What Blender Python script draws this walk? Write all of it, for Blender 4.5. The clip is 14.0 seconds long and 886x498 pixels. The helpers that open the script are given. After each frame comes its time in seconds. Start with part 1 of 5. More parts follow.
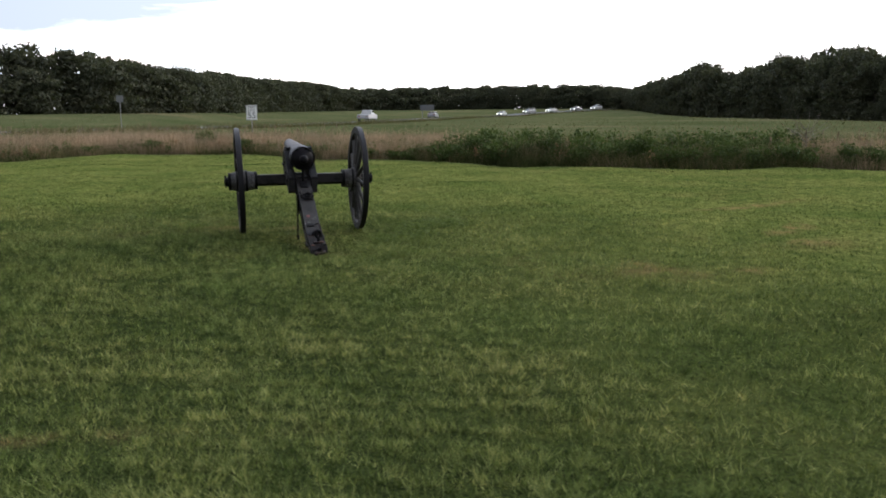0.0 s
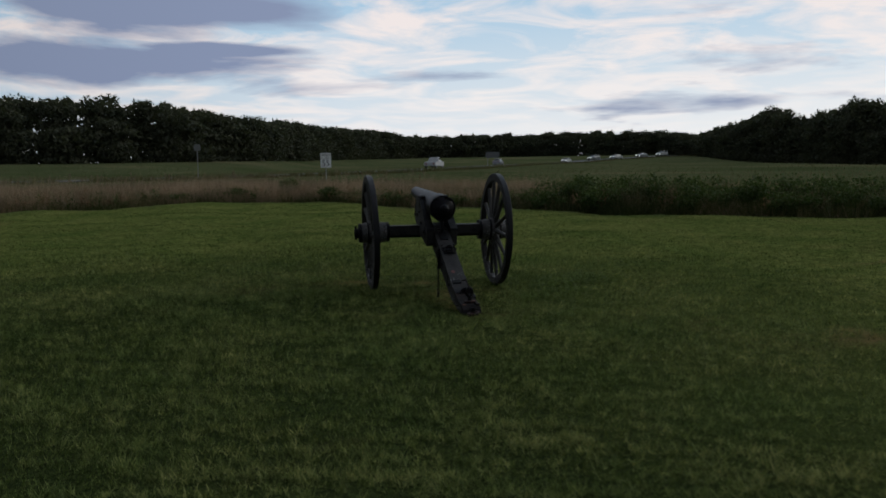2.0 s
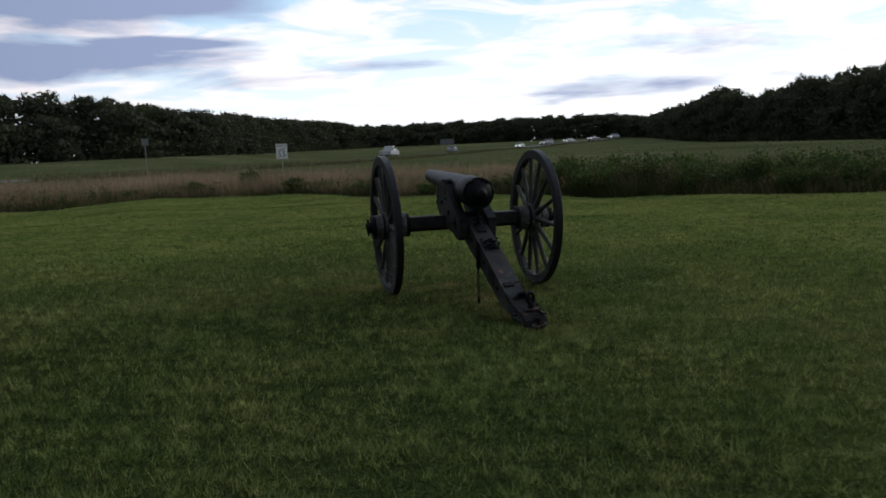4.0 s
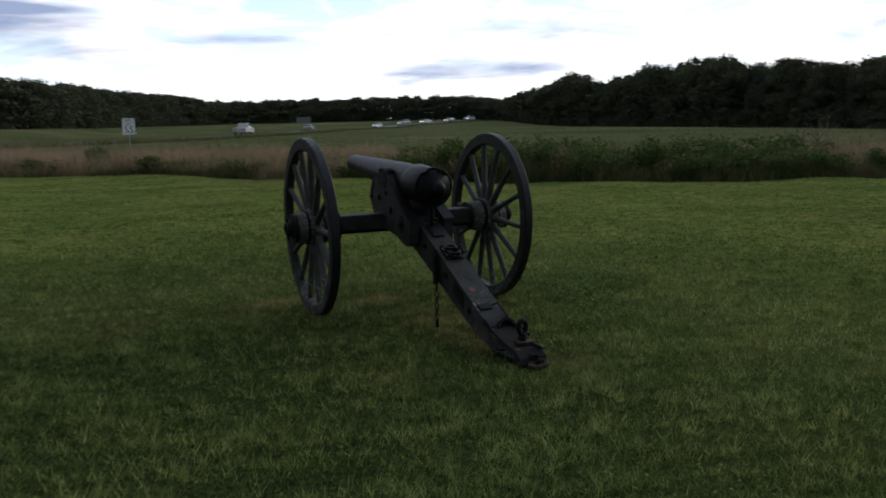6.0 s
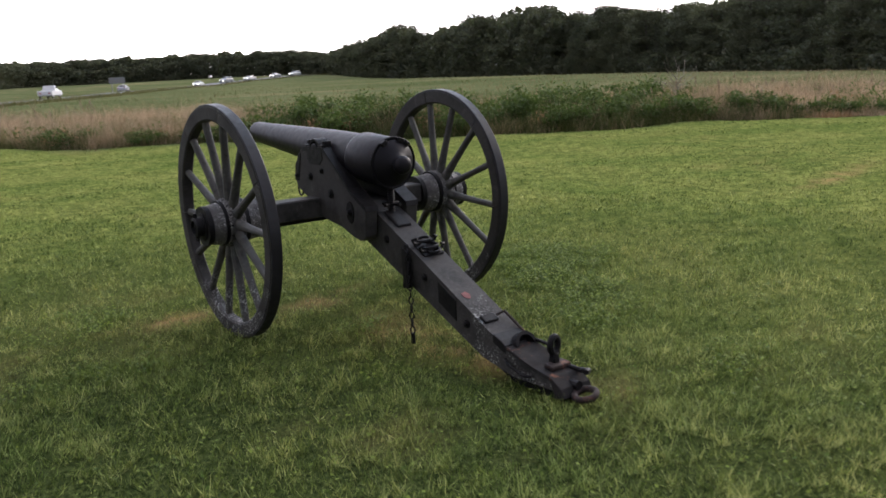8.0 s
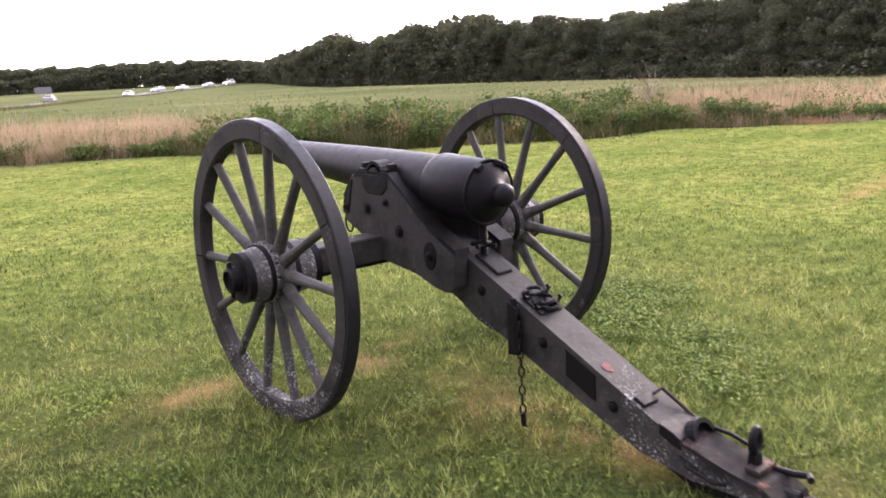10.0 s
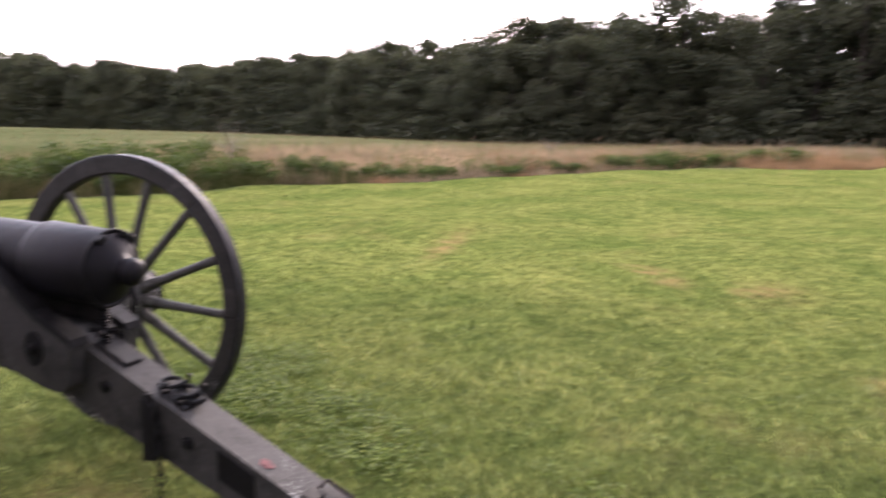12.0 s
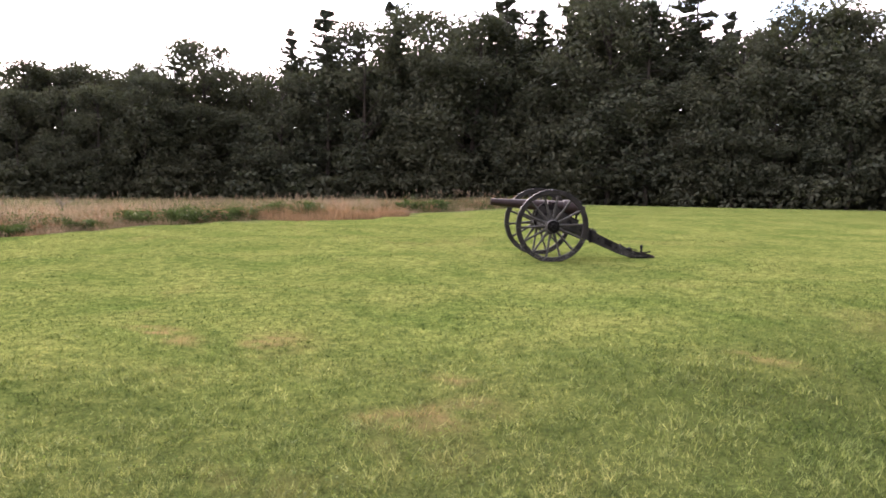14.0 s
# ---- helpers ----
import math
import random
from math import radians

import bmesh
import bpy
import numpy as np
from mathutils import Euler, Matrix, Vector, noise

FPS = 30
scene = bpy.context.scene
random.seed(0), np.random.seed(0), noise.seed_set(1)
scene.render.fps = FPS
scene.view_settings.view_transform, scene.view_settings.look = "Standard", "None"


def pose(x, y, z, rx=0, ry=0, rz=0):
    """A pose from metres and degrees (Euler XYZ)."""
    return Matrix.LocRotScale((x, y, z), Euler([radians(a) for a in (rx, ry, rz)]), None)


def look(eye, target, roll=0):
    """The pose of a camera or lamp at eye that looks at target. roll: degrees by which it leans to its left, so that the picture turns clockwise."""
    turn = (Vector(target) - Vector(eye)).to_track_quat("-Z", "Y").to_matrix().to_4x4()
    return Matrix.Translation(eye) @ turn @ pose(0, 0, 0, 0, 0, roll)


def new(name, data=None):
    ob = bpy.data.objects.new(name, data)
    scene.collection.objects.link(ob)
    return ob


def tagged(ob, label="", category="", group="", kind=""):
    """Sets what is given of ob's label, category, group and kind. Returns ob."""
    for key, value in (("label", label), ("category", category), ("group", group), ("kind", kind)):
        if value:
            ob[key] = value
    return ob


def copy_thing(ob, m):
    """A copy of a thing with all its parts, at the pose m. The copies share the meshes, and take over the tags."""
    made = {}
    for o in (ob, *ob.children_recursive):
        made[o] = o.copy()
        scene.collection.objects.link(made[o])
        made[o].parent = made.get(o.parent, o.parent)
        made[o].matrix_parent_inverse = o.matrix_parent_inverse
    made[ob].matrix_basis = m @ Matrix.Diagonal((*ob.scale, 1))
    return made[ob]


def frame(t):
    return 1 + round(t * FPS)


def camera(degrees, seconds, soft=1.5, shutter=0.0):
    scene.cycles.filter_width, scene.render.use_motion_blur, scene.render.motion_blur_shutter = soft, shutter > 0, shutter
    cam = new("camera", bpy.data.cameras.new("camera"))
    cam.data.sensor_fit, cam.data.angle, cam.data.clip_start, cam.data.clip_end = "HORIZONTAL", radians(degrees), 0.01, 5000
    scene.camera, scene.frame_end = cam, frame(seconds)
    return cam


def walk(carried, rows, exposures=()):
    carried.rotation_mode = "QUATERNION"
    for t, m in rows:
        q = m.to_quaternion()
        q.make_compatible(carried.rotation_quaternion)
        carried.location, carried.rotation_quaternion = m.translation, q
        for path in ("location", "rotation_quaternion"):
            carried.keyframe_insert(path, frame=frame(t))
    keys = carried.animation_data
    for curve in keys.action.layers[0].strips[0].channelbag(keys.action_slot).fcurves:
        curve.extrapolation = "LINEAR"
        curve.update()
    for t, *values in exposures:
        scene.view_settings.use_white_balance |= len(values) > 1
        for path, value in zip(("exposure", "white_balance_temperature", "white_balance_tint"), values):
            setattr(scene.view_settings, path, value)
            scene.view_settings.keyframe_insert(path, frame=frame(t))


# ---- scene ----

cam = camera(55.27, 14.0, soft=1.7, shutter=0.5)
PATH = [
    (0, (-0.885, -11.943, 1.656), (-0.411, -10.027, 1.334), -0.4),
    (0.5, (-1.146, -11.763, 1.635), (-0.668, -9.842, 1.350), -0.2),
    (1, (-1.366, -11.389, 1.650), (-0.901, -9.459, 1.404), -1.0),
    (1.5, (-1.500, -11.071, 1.664), (-1.151, -9.117, 1.417), -1.6),
    (2, (-1.725, -10.702, 1.645), (-1.385, -8.743, 1.433), -0.7),
    (4.5, (-2.314, -8.180, 1.515), (-1.811, -6.263, 1.249), -3.0),
    (5, (-2.423, -7.750, 1.519), (-1.840, -5.860, 1.223), -2.7),
    (5.5, (-2.390, -7.199, 1.535), (-1.744, -5.329, 1.236), -1.9),
    (6, (-2.464, -6.733, 1.557), (-1.696, -4.911, 1.259), -1.1),
    (6.5, (-2.502, -6.321, 1.545), (-1.626, -4.552, 1.224), -1.0),
    (7, (-2.553, -5.856, 1.586), (-1.596, -4.136, 1.227), -1.7),
    (9.3, (-2.591, -4.095, 1.587), (-1.404, -2.544, 1.155), -3.3),
    (9.5, (-2.575, -3.958, 1.592), (-1.389, -2.404, 1.169), -3.4),
    (10, (-2.574, -3.595, 1.600), (-1.358, -2.060, 1.195), -3.0),
    (10.5, (-2.523, -3.289, 1.594), (-1.254, -1.791, 1.211), -2.5),
    (11, (-2.475, -3.104, 1.596), (-1.083, -1.717, 1.222), -1.6),
    (11.5, (-2.483, -3.100, 1.612), (-0.868, -1.972, 1.266), -0.6),
    (12, (-2.471, -3.135, 1.640), (-0.650, -2.368, 1.334), 0.4),
    (12.5, (-2.467, -3.224, 1.659), (-0.518, -2.853, 1.406), 1.5),
    (13, (-2.459, -3.332, 1.675), (-0.471, -3.323, 1.463), 1.1),
    (13.5, (-2.452, -3.386, 1.686), (-0.471, -3.586, 1.496), 0.6),
    (14, (-2.448, -3.396, 1.688), (-0.475, -3.677, 1.514), 0.6),
]
EXPOSURES = [
    (0.0, 0.02, 6450, 8), (0.3, -0.4, 6450, 8), (0.5, -0.8, 6400, 6), (0.8, -1.15, 6400, 3), (1.2, -1.95, 6250, 1), (1.6, -2.0, 6250, 1), (2.0, -1.7, 6200, 2), (2.3, -1.6, 6200, 2),
    (4.3, -1.18, 6100, 3), (5.0, -1.05, 6100, 3), (5.5, -1.0, 6100, 2), (6.0, -1.1, 6100, 2), (6.5, -1.15, 6100, 2), (7.0, -0.45, 6400, 8), (7.3, -0.2, 6400, 8), (9.3, 1.85, 6850, 26), (11.0, 1.56, 6850, 26), (14.0, 1.32, 6900, 23),
]
walk(cam, [(t, look(eye, target, roll)) for t, eye, target, roll in PATH], EXPOSURES)

# ---- sky and sun: evening, broken cloud, bright towards the low hidden sun ----
SUN_AZ, SUN_EL = 78.0, 22.0
world = bpy.data.worlds.new("evening_sky")
scene.world = world
world.use_nodes = True
WN, WL = world.node_tree.nodes, world.node_tree.links
WN.clear()


def wnode(kind, **props):
    n = WN.new(kind)
    for k, v in props.items():
        if k == "op":
            n.operation = v
        elif k == "blend":
            n.data_type, n.blend_type = "RGBA", v
        else:
            n.inputs[k.replace("_", " ")].default_value = v
    return n


w_out, w_bg = wnode("ShaderNodeOutputWorld"), wnode("ShaderNodeBackground")
w_bg.inputs["Strength"].default_value = 1.0
w_tc, w_sep = wnode("ShaderNodeTexCoord"), wnode("ShaderNodeSeparateXYZ")
WL.new(w_tc.outputs["Generated"], w_sep.inputs[0])
w_sky = wnode("ShaderNodeTexSky")
w_sky.sky_type, w_sky.sun_disc = "NISHITA", False
w_sky.sun_elevation, w_sky.sun_rotation = radians(SUN_EL), radians(SUN_AZ)
w_sky.air_density, w_sky.dust_density = 1.2, 2.5
w_clear = wnode("ShaderNodeMix", blend="MULTIPLY")
w_clear.inputs["Factor"].default_value = 1.0
w_clear.inputs["B"].default_value = (0.15, 0.15, 0.15, 1)
WL.new(w_sky.outputs[0], w_clear.inputs["A"])
w_veil = wnode("ShaderNodeMix", blend="MIX")
w_veil.inputs["Factor"].default_value = 0.75
w_veil.inputs["B"].default_value = (1.45, 2.15, 2.95, 1)
WL.new(w_clear.outputs["Result"], w_veil.inputs["A"])
# cloud layers seen on a flat deck: direction divided by height
w_h = wnode("ShaderNodeMath", op="ADD")
w_h.inputs[1].default_value = 0.10
WL.new(w_sep.outputs["Z"], w_h.inputs[0])
w_px, w_py = wnode("ShaderNodeMath", op="DIVIDE"), wnode("ShaderNodeMath", op="DIVIDE")
for w_n, w_axis in ((w_px, "X"), (w_py, "Y")):
    WL.new(w_sep.outputs[w_axis], w_n.inputs[0])
    WL.new(w_h.outputs[0], w_n.inputs[1])
w_deck = wnode("ShaderNodeCombineXYZ")
WL.new(w_px.outputs[0], w_deck.inputs["X"])
WL.new(w_py.outputs[0], w_deck.inputs["Y"])
w_n1 = wnode("ShaderNodeTexNoise", Scale=0.55, Detail=7.0, Roughness=0.55, Distortion=0.3)
w_n2 = wnode("ShaderNodeTexNoise", Scale=1.5, Detail=8.0, Roughness=0.6, Distortion=0.8)
WL.new(w_deck.outputs[0], w_n1.inputs["Vector"])
WL.new(w_deck.outputs[0], w_n2.inputs["Vector"])
w_r1, w_r2 = wnode("ShaderNodeMapRange"), wnode("ShaderNodeMapRange")
for w_n, w_src, lo, hi in ((w_r1, w_n1, 0.56, 0.70), (w_r2, w_n2, 0.42, 0.60)):
    w_n.inputs["From Min"].default_value, w_n.inputs["From Max"].default_value = lo, hi
    if w_n is w_r2:
        WL.new(w_src.outputs["Fac"], w_n.inputs["Value"])
# long slate bands of thicker cloud
w_sum = w_n1.outputs["Fac"]
for w_az, w_z, w_wide, w_deep, w_amt in ((-11, 0.112, 0.20, 0.028, 0.27), (-8, 0.165, 0.20, 0.026, 0.24), (33, 0.172, 0.16, 0.026, 0.20), (6, 0.140, 0.16, 0.012, 0.09), (-4, 0.125, 0.08, 0.007, 0.12), (2, 0.080, 0.11, 0.008, 0.07), (13, 0.098, 0.10, 0.009, 0.06), (20, 0.150, 0.10, 0.010, 0.07)):
    w_lat = wnode("ShaderNodeVectorMath", op="DOT_PRODUCT")
    w_lat.inputs[1].default_value = (math.cos(radians(w_az)) / w_wide, -math.sin(radians(w_az)) / w_wide, 0)
    w_fwd = wnode("ShaderNodeVectorMath", op="DOT_PRODUCT")
    w_fwd.inputs[1].default_value = (math.sin(radians(w_az)), math.cos(radians(w_az)), 0)
    WL.new(w_tc.outputs["Generated"], w_lat.inputs[0])
    WL.new(w_tc.outputs["Generated"], w_fwd.inputs[0])
    w_up = wnode("ShaderNodeMath", op="MULTIPLY_ADD")
    w_up.inputs[1].default_value, w_up.inputs[2].default_value = 1 / w_deep, -w_z / w_deep
    WL.new(w_sep.outputs["Z"], w_up.inputs[0])
    w_q1, w_q2, w_far = wnode("ShaderNodeMath", op="POWER"), wnode("ShaderNodeMath", op="POWER"), wnode("ShaderNodeMath", op="ADD")
    for w_q, w_src in ((w_q1, w_lat.outputs["Value"]), (w_q2, w_up.outputs[0])):
        w_ab = wnode("ShaderNodeMath", op="ABSOLUTE")
        WL.new(w_src, w_ab.inputs[0])
        WL.new(w_ab.outputs[0], w_q.inputs[0])
        w_q.inputs[1].default_value = 2.0
    WL.new(w_q1.outputs[0], w_far.inputs[0])
    WL.new(w_q2.outputs[0], w_far.inputs[1])
    w_m = wnode("ShaderNodeMapRange")
    w_m.inputs["From Min"].default_value, w_m.inputs["From Max"].default_value = 1.6, 0.0
    w_m.inputs["To Max"].default_value = w_amt
    WL.new(w_far.outputs[0], w_m.inputs["Value"])
    w_ok = wnode("ShaderNodeMath", op="GREATER_THAN")
    w_ok.inputs[1].default_value = 0.0
    WL.new(w_fwd.outputs["Value"], w_ok.inputs[0])
    w_t = wnode("ShaderNodeMath", op="MULTIPLY_ADD")
    WL.new(w_m.outputs[0], w_t.inputs[0])
    WL.new(w_ok.outputs[0], w_t.inputs[1])
    WL.new(w_sum, w_t.inputs[2])
    w_sum = w_t.outputs[0]
# thin high cloud: pale, pinkish; thick low cloud: slate blue
w_high = wnode("ShaderNodeMix", blend="MIX")
w_high.inputs["B"].default_value = (3.0, 2.5, 2.45, 1)
WL.new(w_r2.outputs[0], w_high.inputs["Factor"])
WL.new(w_veil.outputs["Result"], w_high.inputs["A"])
# glow of the hidden low sun along the horizon
w_rim = wnode("ShaderNodeMapRange")
w_rim.inputs["From Min"].default_value, w_rim.inputs["From Max"].default_value = 0.20, 0.02
WL.new(w_sep.outputs["Z"], w_rim.inputs["Value"])
w_dot = wnode("ShaderNodeVectorMath", op="DOT_PRODUCT")
w_dot.inputs[1].default_value = (math.sin(radians(45)), math.cos(radians(45)), 0.1)
WL.new(w_tc.outputs["Generated"], w_dot.inputs[0])
w_side = wnode("ShaderNodeMapRange")
w_side.inputs["From Min"].default_value, w_side.inputs["From Max"].default_value = -0.1, 1.0
WL.new(w_dot.outputs["Value"], w_side.inputs["Value"])
w_gl = wnode("ShaderNodeMath", op="MULTIPLY")
WL.new(w_rim.outputs[0], w_gl.inputs[0])
WL.new(w_side.outputs[0], w_gl.inputs[1])
w_glow = wnode("ShaderNodeMix", blend="MIX")
w_glow.inputs["B"].default_value = (3.0, 2.78, 2.78, 1)
WL.new(w_gl.outputs[0], w_glow.inputs["Factor"])
WL.new(w_high.outputs["Result"], w_glow.inputs["A"])
w_low = wnode("ShaderNodeMix", blend="MIX")
w_low.inputs["B"].default_value = (0.86, 0.96, 1.42, 1)
WL.new(w_sum, w_r1.inputs["Value"])
WL.new(w_r1.outputs[0], w_low.inputs["Factor"])
WL.new(w_glow.outputs["Result"], w_low.inputs["A"])
# the sky away from the hidden sun is duller
w_dim = wnode("ShaderNodeMapRange")
w_dim.inputs["From Min"].default_value, w_dim.inputs["From Max"].default_value = -0.5, 0.75
w_dim.inputs["To Min"].default_value = 0.26
WL.new(w_dot.outputs["Value"], w_dim.inputs["Value"])
w_fin = wnode("ShaderNodeVectorMath", op="SCALE")
WL.new(w_low.outputs["Result"], w_fin.inputs[0])
WL.new(w_dim.outputs[0], w_fin.inputs["Scale"])
WL.new(w_fin.outputs[0], w_bg.inputs["Color"])
WL.new(w_bg.outputs[0], w_out.inputs[0])

sun = new("sun", bpy.data.lights.new("sun", "SUN"))
sun.data.energy, sun.data.angle, sun.data.color = 1.8, radians(18), (1.0, 0.93, 0.84)
sun_way = Vector((math.sin(radians(SUN_AZ)) * math.cos(radians(SUN_EL)), math.cos(radians(SUN_AZ)) * math.cos(radians(SUN_EL)), math.sin(radians(SUN_EL))))
sun.matrix_world = look(sun_way * 50, (0, 0, 0))


# ---- materials ----
def material(name, rough=0.8, metal=0.0, spec=0.5):
    m = bpy.data.materials.new(name)
    m.use_nodes = True
    b = m.node_tree.nodes["Principled BSDF"]
    b.inputs["Roughness"].default_value = rough
    b.inputs["Metallic"].default_value = metal
    b.inputs["Specular IOR Level"].default_value = spec
    return m, m.node_tree.nodes, m.node_tree.links, b


def noise_node(m, scale, detail=4.0, rough=0.6, coords="Object"):
    N, L = m.node_tree.nodes, m.node_tree.links
    n = N.new("ShaderNodeTexNoise")
    n.inputs["Scale"].default_value, n.inputs["Detail"].default_value, n.inputs["Roughness"].default_value = scale, detail, rough
    if coords == "Position":
        g = N.new("ShaderNodeNewGeometry")
        L.new(g.outputs["Position"], n.inputs["Vector"])
    else:
        t = N.new("ShaderNodeTexCoord")
        L.new(t.outputs[coords], n.inputs["Vector"])
    return n.outputs["Fac"]


def ramp(m, fac, *stops):
    r = m.node_tree.nodes.new("ShaderNodeValToRGB")
    e = r.color_ramp.elements
    while len(e) < len(stops):
        e.new(0.5)
    for el, (pos, col) in zip(e, stops):
        el.position = pos
        el.color = (*col, 1) if len(col) == 3 else col
    m.node_tree.links.new(fac, r.inputs[0])
    return r.outputs["Color"]


def mixc(m, fac, a, b, blend="MIX"):
    n = m.node_tree.nodes.new("ShaderNodeMix")
    n.data_type, n.blend_type = "RGBA", blend
    for sock, v in (("Factor", fac), ("A", a), ("B", b)):
        if isinstance(v, (int, float)):
            n.inputs[sock].default_value = v
        elif isinstance(v, tuple):
            n.inputs[sock].default_value = (*v, 1)
        else:
            m.node_tree.links.new(v, n.inputs[sock])
    return n.outputs["Result"]


def attr(m, name):
    n = m.node_tree.nodes.new("ShaderNodeAttribute")
    n.attribute_name = name
    return n.outputs["Fac"]


def bump(m, fac, strength=0.4, dist=0.01):
    b = m.node_tree.nodes.new("ShaderNodeBump")
    b.inputs["Strength"].default_value, b.inputs["Distance"].default_value = strength, dist
    m.node_tree.links.new(fac, b.inputs["Height"])
    m.node_tree.links.new(b.outputs[0], m.node_tree.nodes["Principled BSDF"].inputs["Normal"])


def painted_wood(name, base, flecks, lichen=0.62):
    """Old paint over wood: two scales of fading, chips and pale lichen flecks."""
    m, N, L, b = material(name, rough=0.64, spec=0.12)
    fade = ramp(m, noise_node(m, 3.0, 6), (0.35, tuple(c * 0.7 for c in base)), (0.7, tuple(c * 1.3 for c in base)))
    grain = ramp(m, noise_node(m, 45.0, 4), (0.3, (0.78, 0.78, 0.78)), (0.7, (1.15, 1.15, 1.15)))
    c = mixc(m, 1.0, fade, grain, "MULTIPLY")
    low = N.new("ShaderNodeMapRange")
    low.inputs["From Min"].default_value, low.inputs["From Max"].default_value, low.inputs["To Max"].default_value = 0.50, 0.05, 0.26
    split, where = N.new("ShaderNodeSeparateXYZ"), N.new("ShaderNodeNewGeometry")
    L.new(where.outputs["Position"], split.inputs[0])
    L.new(split.outputs["Z"], low.inputs["Value"])
    more = N.new("ShaderNodeMath")
    L.new(low.outputs[0], more.inputs[0])
    L.new(noise_node(m, 4.5, 3), more.inputs[1])
    patch = ramp(m, more.outputs[0], (lichen - 0.08, (0, 0, 0)), (lichen + 0.06, (1, 1, 1)))
    spots = ramp(m, noise_node(m, 75.0, 5, 0.7), (0.54, (0, 0, 0)), (0.64, (1, 1, 1)))
    c = mixc(m, mixc(m, 1.0, patch, spots, "MULTIPLY"), c, flecks)
    chips = ramp(m, noise_node(m, 120.0, 3, 0.7), (0.70, (0, 0, 0)), (0.74, (1, 1, 1)))
    c = mixc(m, chips, c, tuple(min(1, v * 2.6) for v in base))
    worn = ramp(m, noise_node(m, 11.0, 7, 0.75), (0.56, (0, 0, 0)), (0.66, (1, 1, 1)))
    c = mixc(m, mixc(m, 1.0, worn, (0.55, 0.55, 0.55), "MULTIPLY"), c, tuple(v * 2.1 for v in base))
    stain = ramp(m, noise_node(m, 6.0, 5, 0.7), (0.30, (0.45, 0.45, 0.45)), (0.46, (1, 1, 1)))
    c = mixc(m, 1.0, c, stain, "MULTIPLY")
    L.new(c, b.inputs["Base Color"])
    bump(m, noise_node(m, 70.0, 5), 0.35, 0.004)
    return m


def iron(name, base, rough=0.5, rust=0.66, spec=0.5, uneven=1.0):
    m, N, L, b = material(name, rough=rough, spec=spec)
    c = ramp(m, noise_node(m, 8.0, 5), (0.3, tuple(v * 0.7 for v in base)), (0.7, tuple(v * 1.4 for v in base)))
    r = ramp(m, noise_node(m, 14.0, 6, 0.7), (rust, (0, 0, 0)), (rust + 0.08, (1, 1, 1)))
    c = mixc(m, r, c, (0.10, 0.045, 0.028))
    L.new(c, b.inputs["Base Color"])
    rr = ramp(m, noise_node(m, 25.0, 4), (0.3, (rough - 0.1 * uneven,) * 3), (0.7, (rough + 0.15 * uneven,) * 3))
    L.new(rr, b.inputs["Roughness"])
    bump(m, noise_node(m, 55.0, 5), 0.25 * uneven, 0.003)
    return m


CARRIAGE = painted_wood("carriage_paint", (0.0295, 0.0275, 0.026), (0.30, 0.30, 0.285), 0.74)
WHEEL_PAINT = painted_wood("wheel_paint", (0.0215, 0.0195, 0.0185), (0.31, 0.31, 0.295), 0.64)
SPOKE_PAINT = painted_wood("spoke_paint", (0.052, 0.050, 0.046), (0.32, 0.32, 0.30), 0.64)
NAVE_PAINT = painted_wood("nave_paint", (0.068, 0.063, 0.061), (0.40, 0.40, 0.38), 0.51)
BARREL = iron("barrel_iron", (0.0052, 0.0045, 0.0060), 0.47, 0.90, 0.11, 0.6)
BROWN_BARREL = iron("brown_barrel_iron", (0.020, 0.0115, 0.0105), 0.42, 0.8, 0.22)
FITTING = iron("iron_fitting", (0.0050, 0.0045, 0.0048), 0.52, 0.80, 0.10)
PLATE = iron("worn_plate", (0.015, 0.0135, 0.013), 0.75, 0.60, 0.06)
RUSTY = iron("rusty_iron", (0.016, 0.010, 0.009), 0.75, 0.58, 0.2)
TYRE = iron("tyre_iron", (0.0075, 0.007, 0.0085), 0.5, 0.80, 0.24)


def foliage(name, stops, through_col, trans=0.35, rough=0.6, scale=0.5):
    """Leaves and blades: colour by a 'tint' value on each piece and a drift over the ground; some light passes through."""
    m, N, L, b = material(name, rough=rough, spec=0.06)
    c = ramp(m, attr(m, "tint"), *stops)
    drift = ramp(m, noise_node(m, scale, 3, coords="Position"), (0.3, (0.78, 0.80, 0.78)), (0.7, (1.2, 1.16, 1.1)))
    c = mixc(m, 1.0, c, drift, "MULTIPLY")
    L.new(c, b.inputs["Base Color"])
    t = N.new("ShaderNodeBsdfTranslucent")
    L.new(mixc(m, 1.0, c, through_col, "MULTIPLY"), t.inputs["Color"])
    s = N.new("ShaderNodeMixShader")
    s.inputs[0].default_value = trans
    L.new(b.outputs[0], s.inputs[1])
    L.new(t.outputs[0], s.inputs[2])
    L.new(s.outputs[0], N["Material Output"].inputs[0])
    return m, c


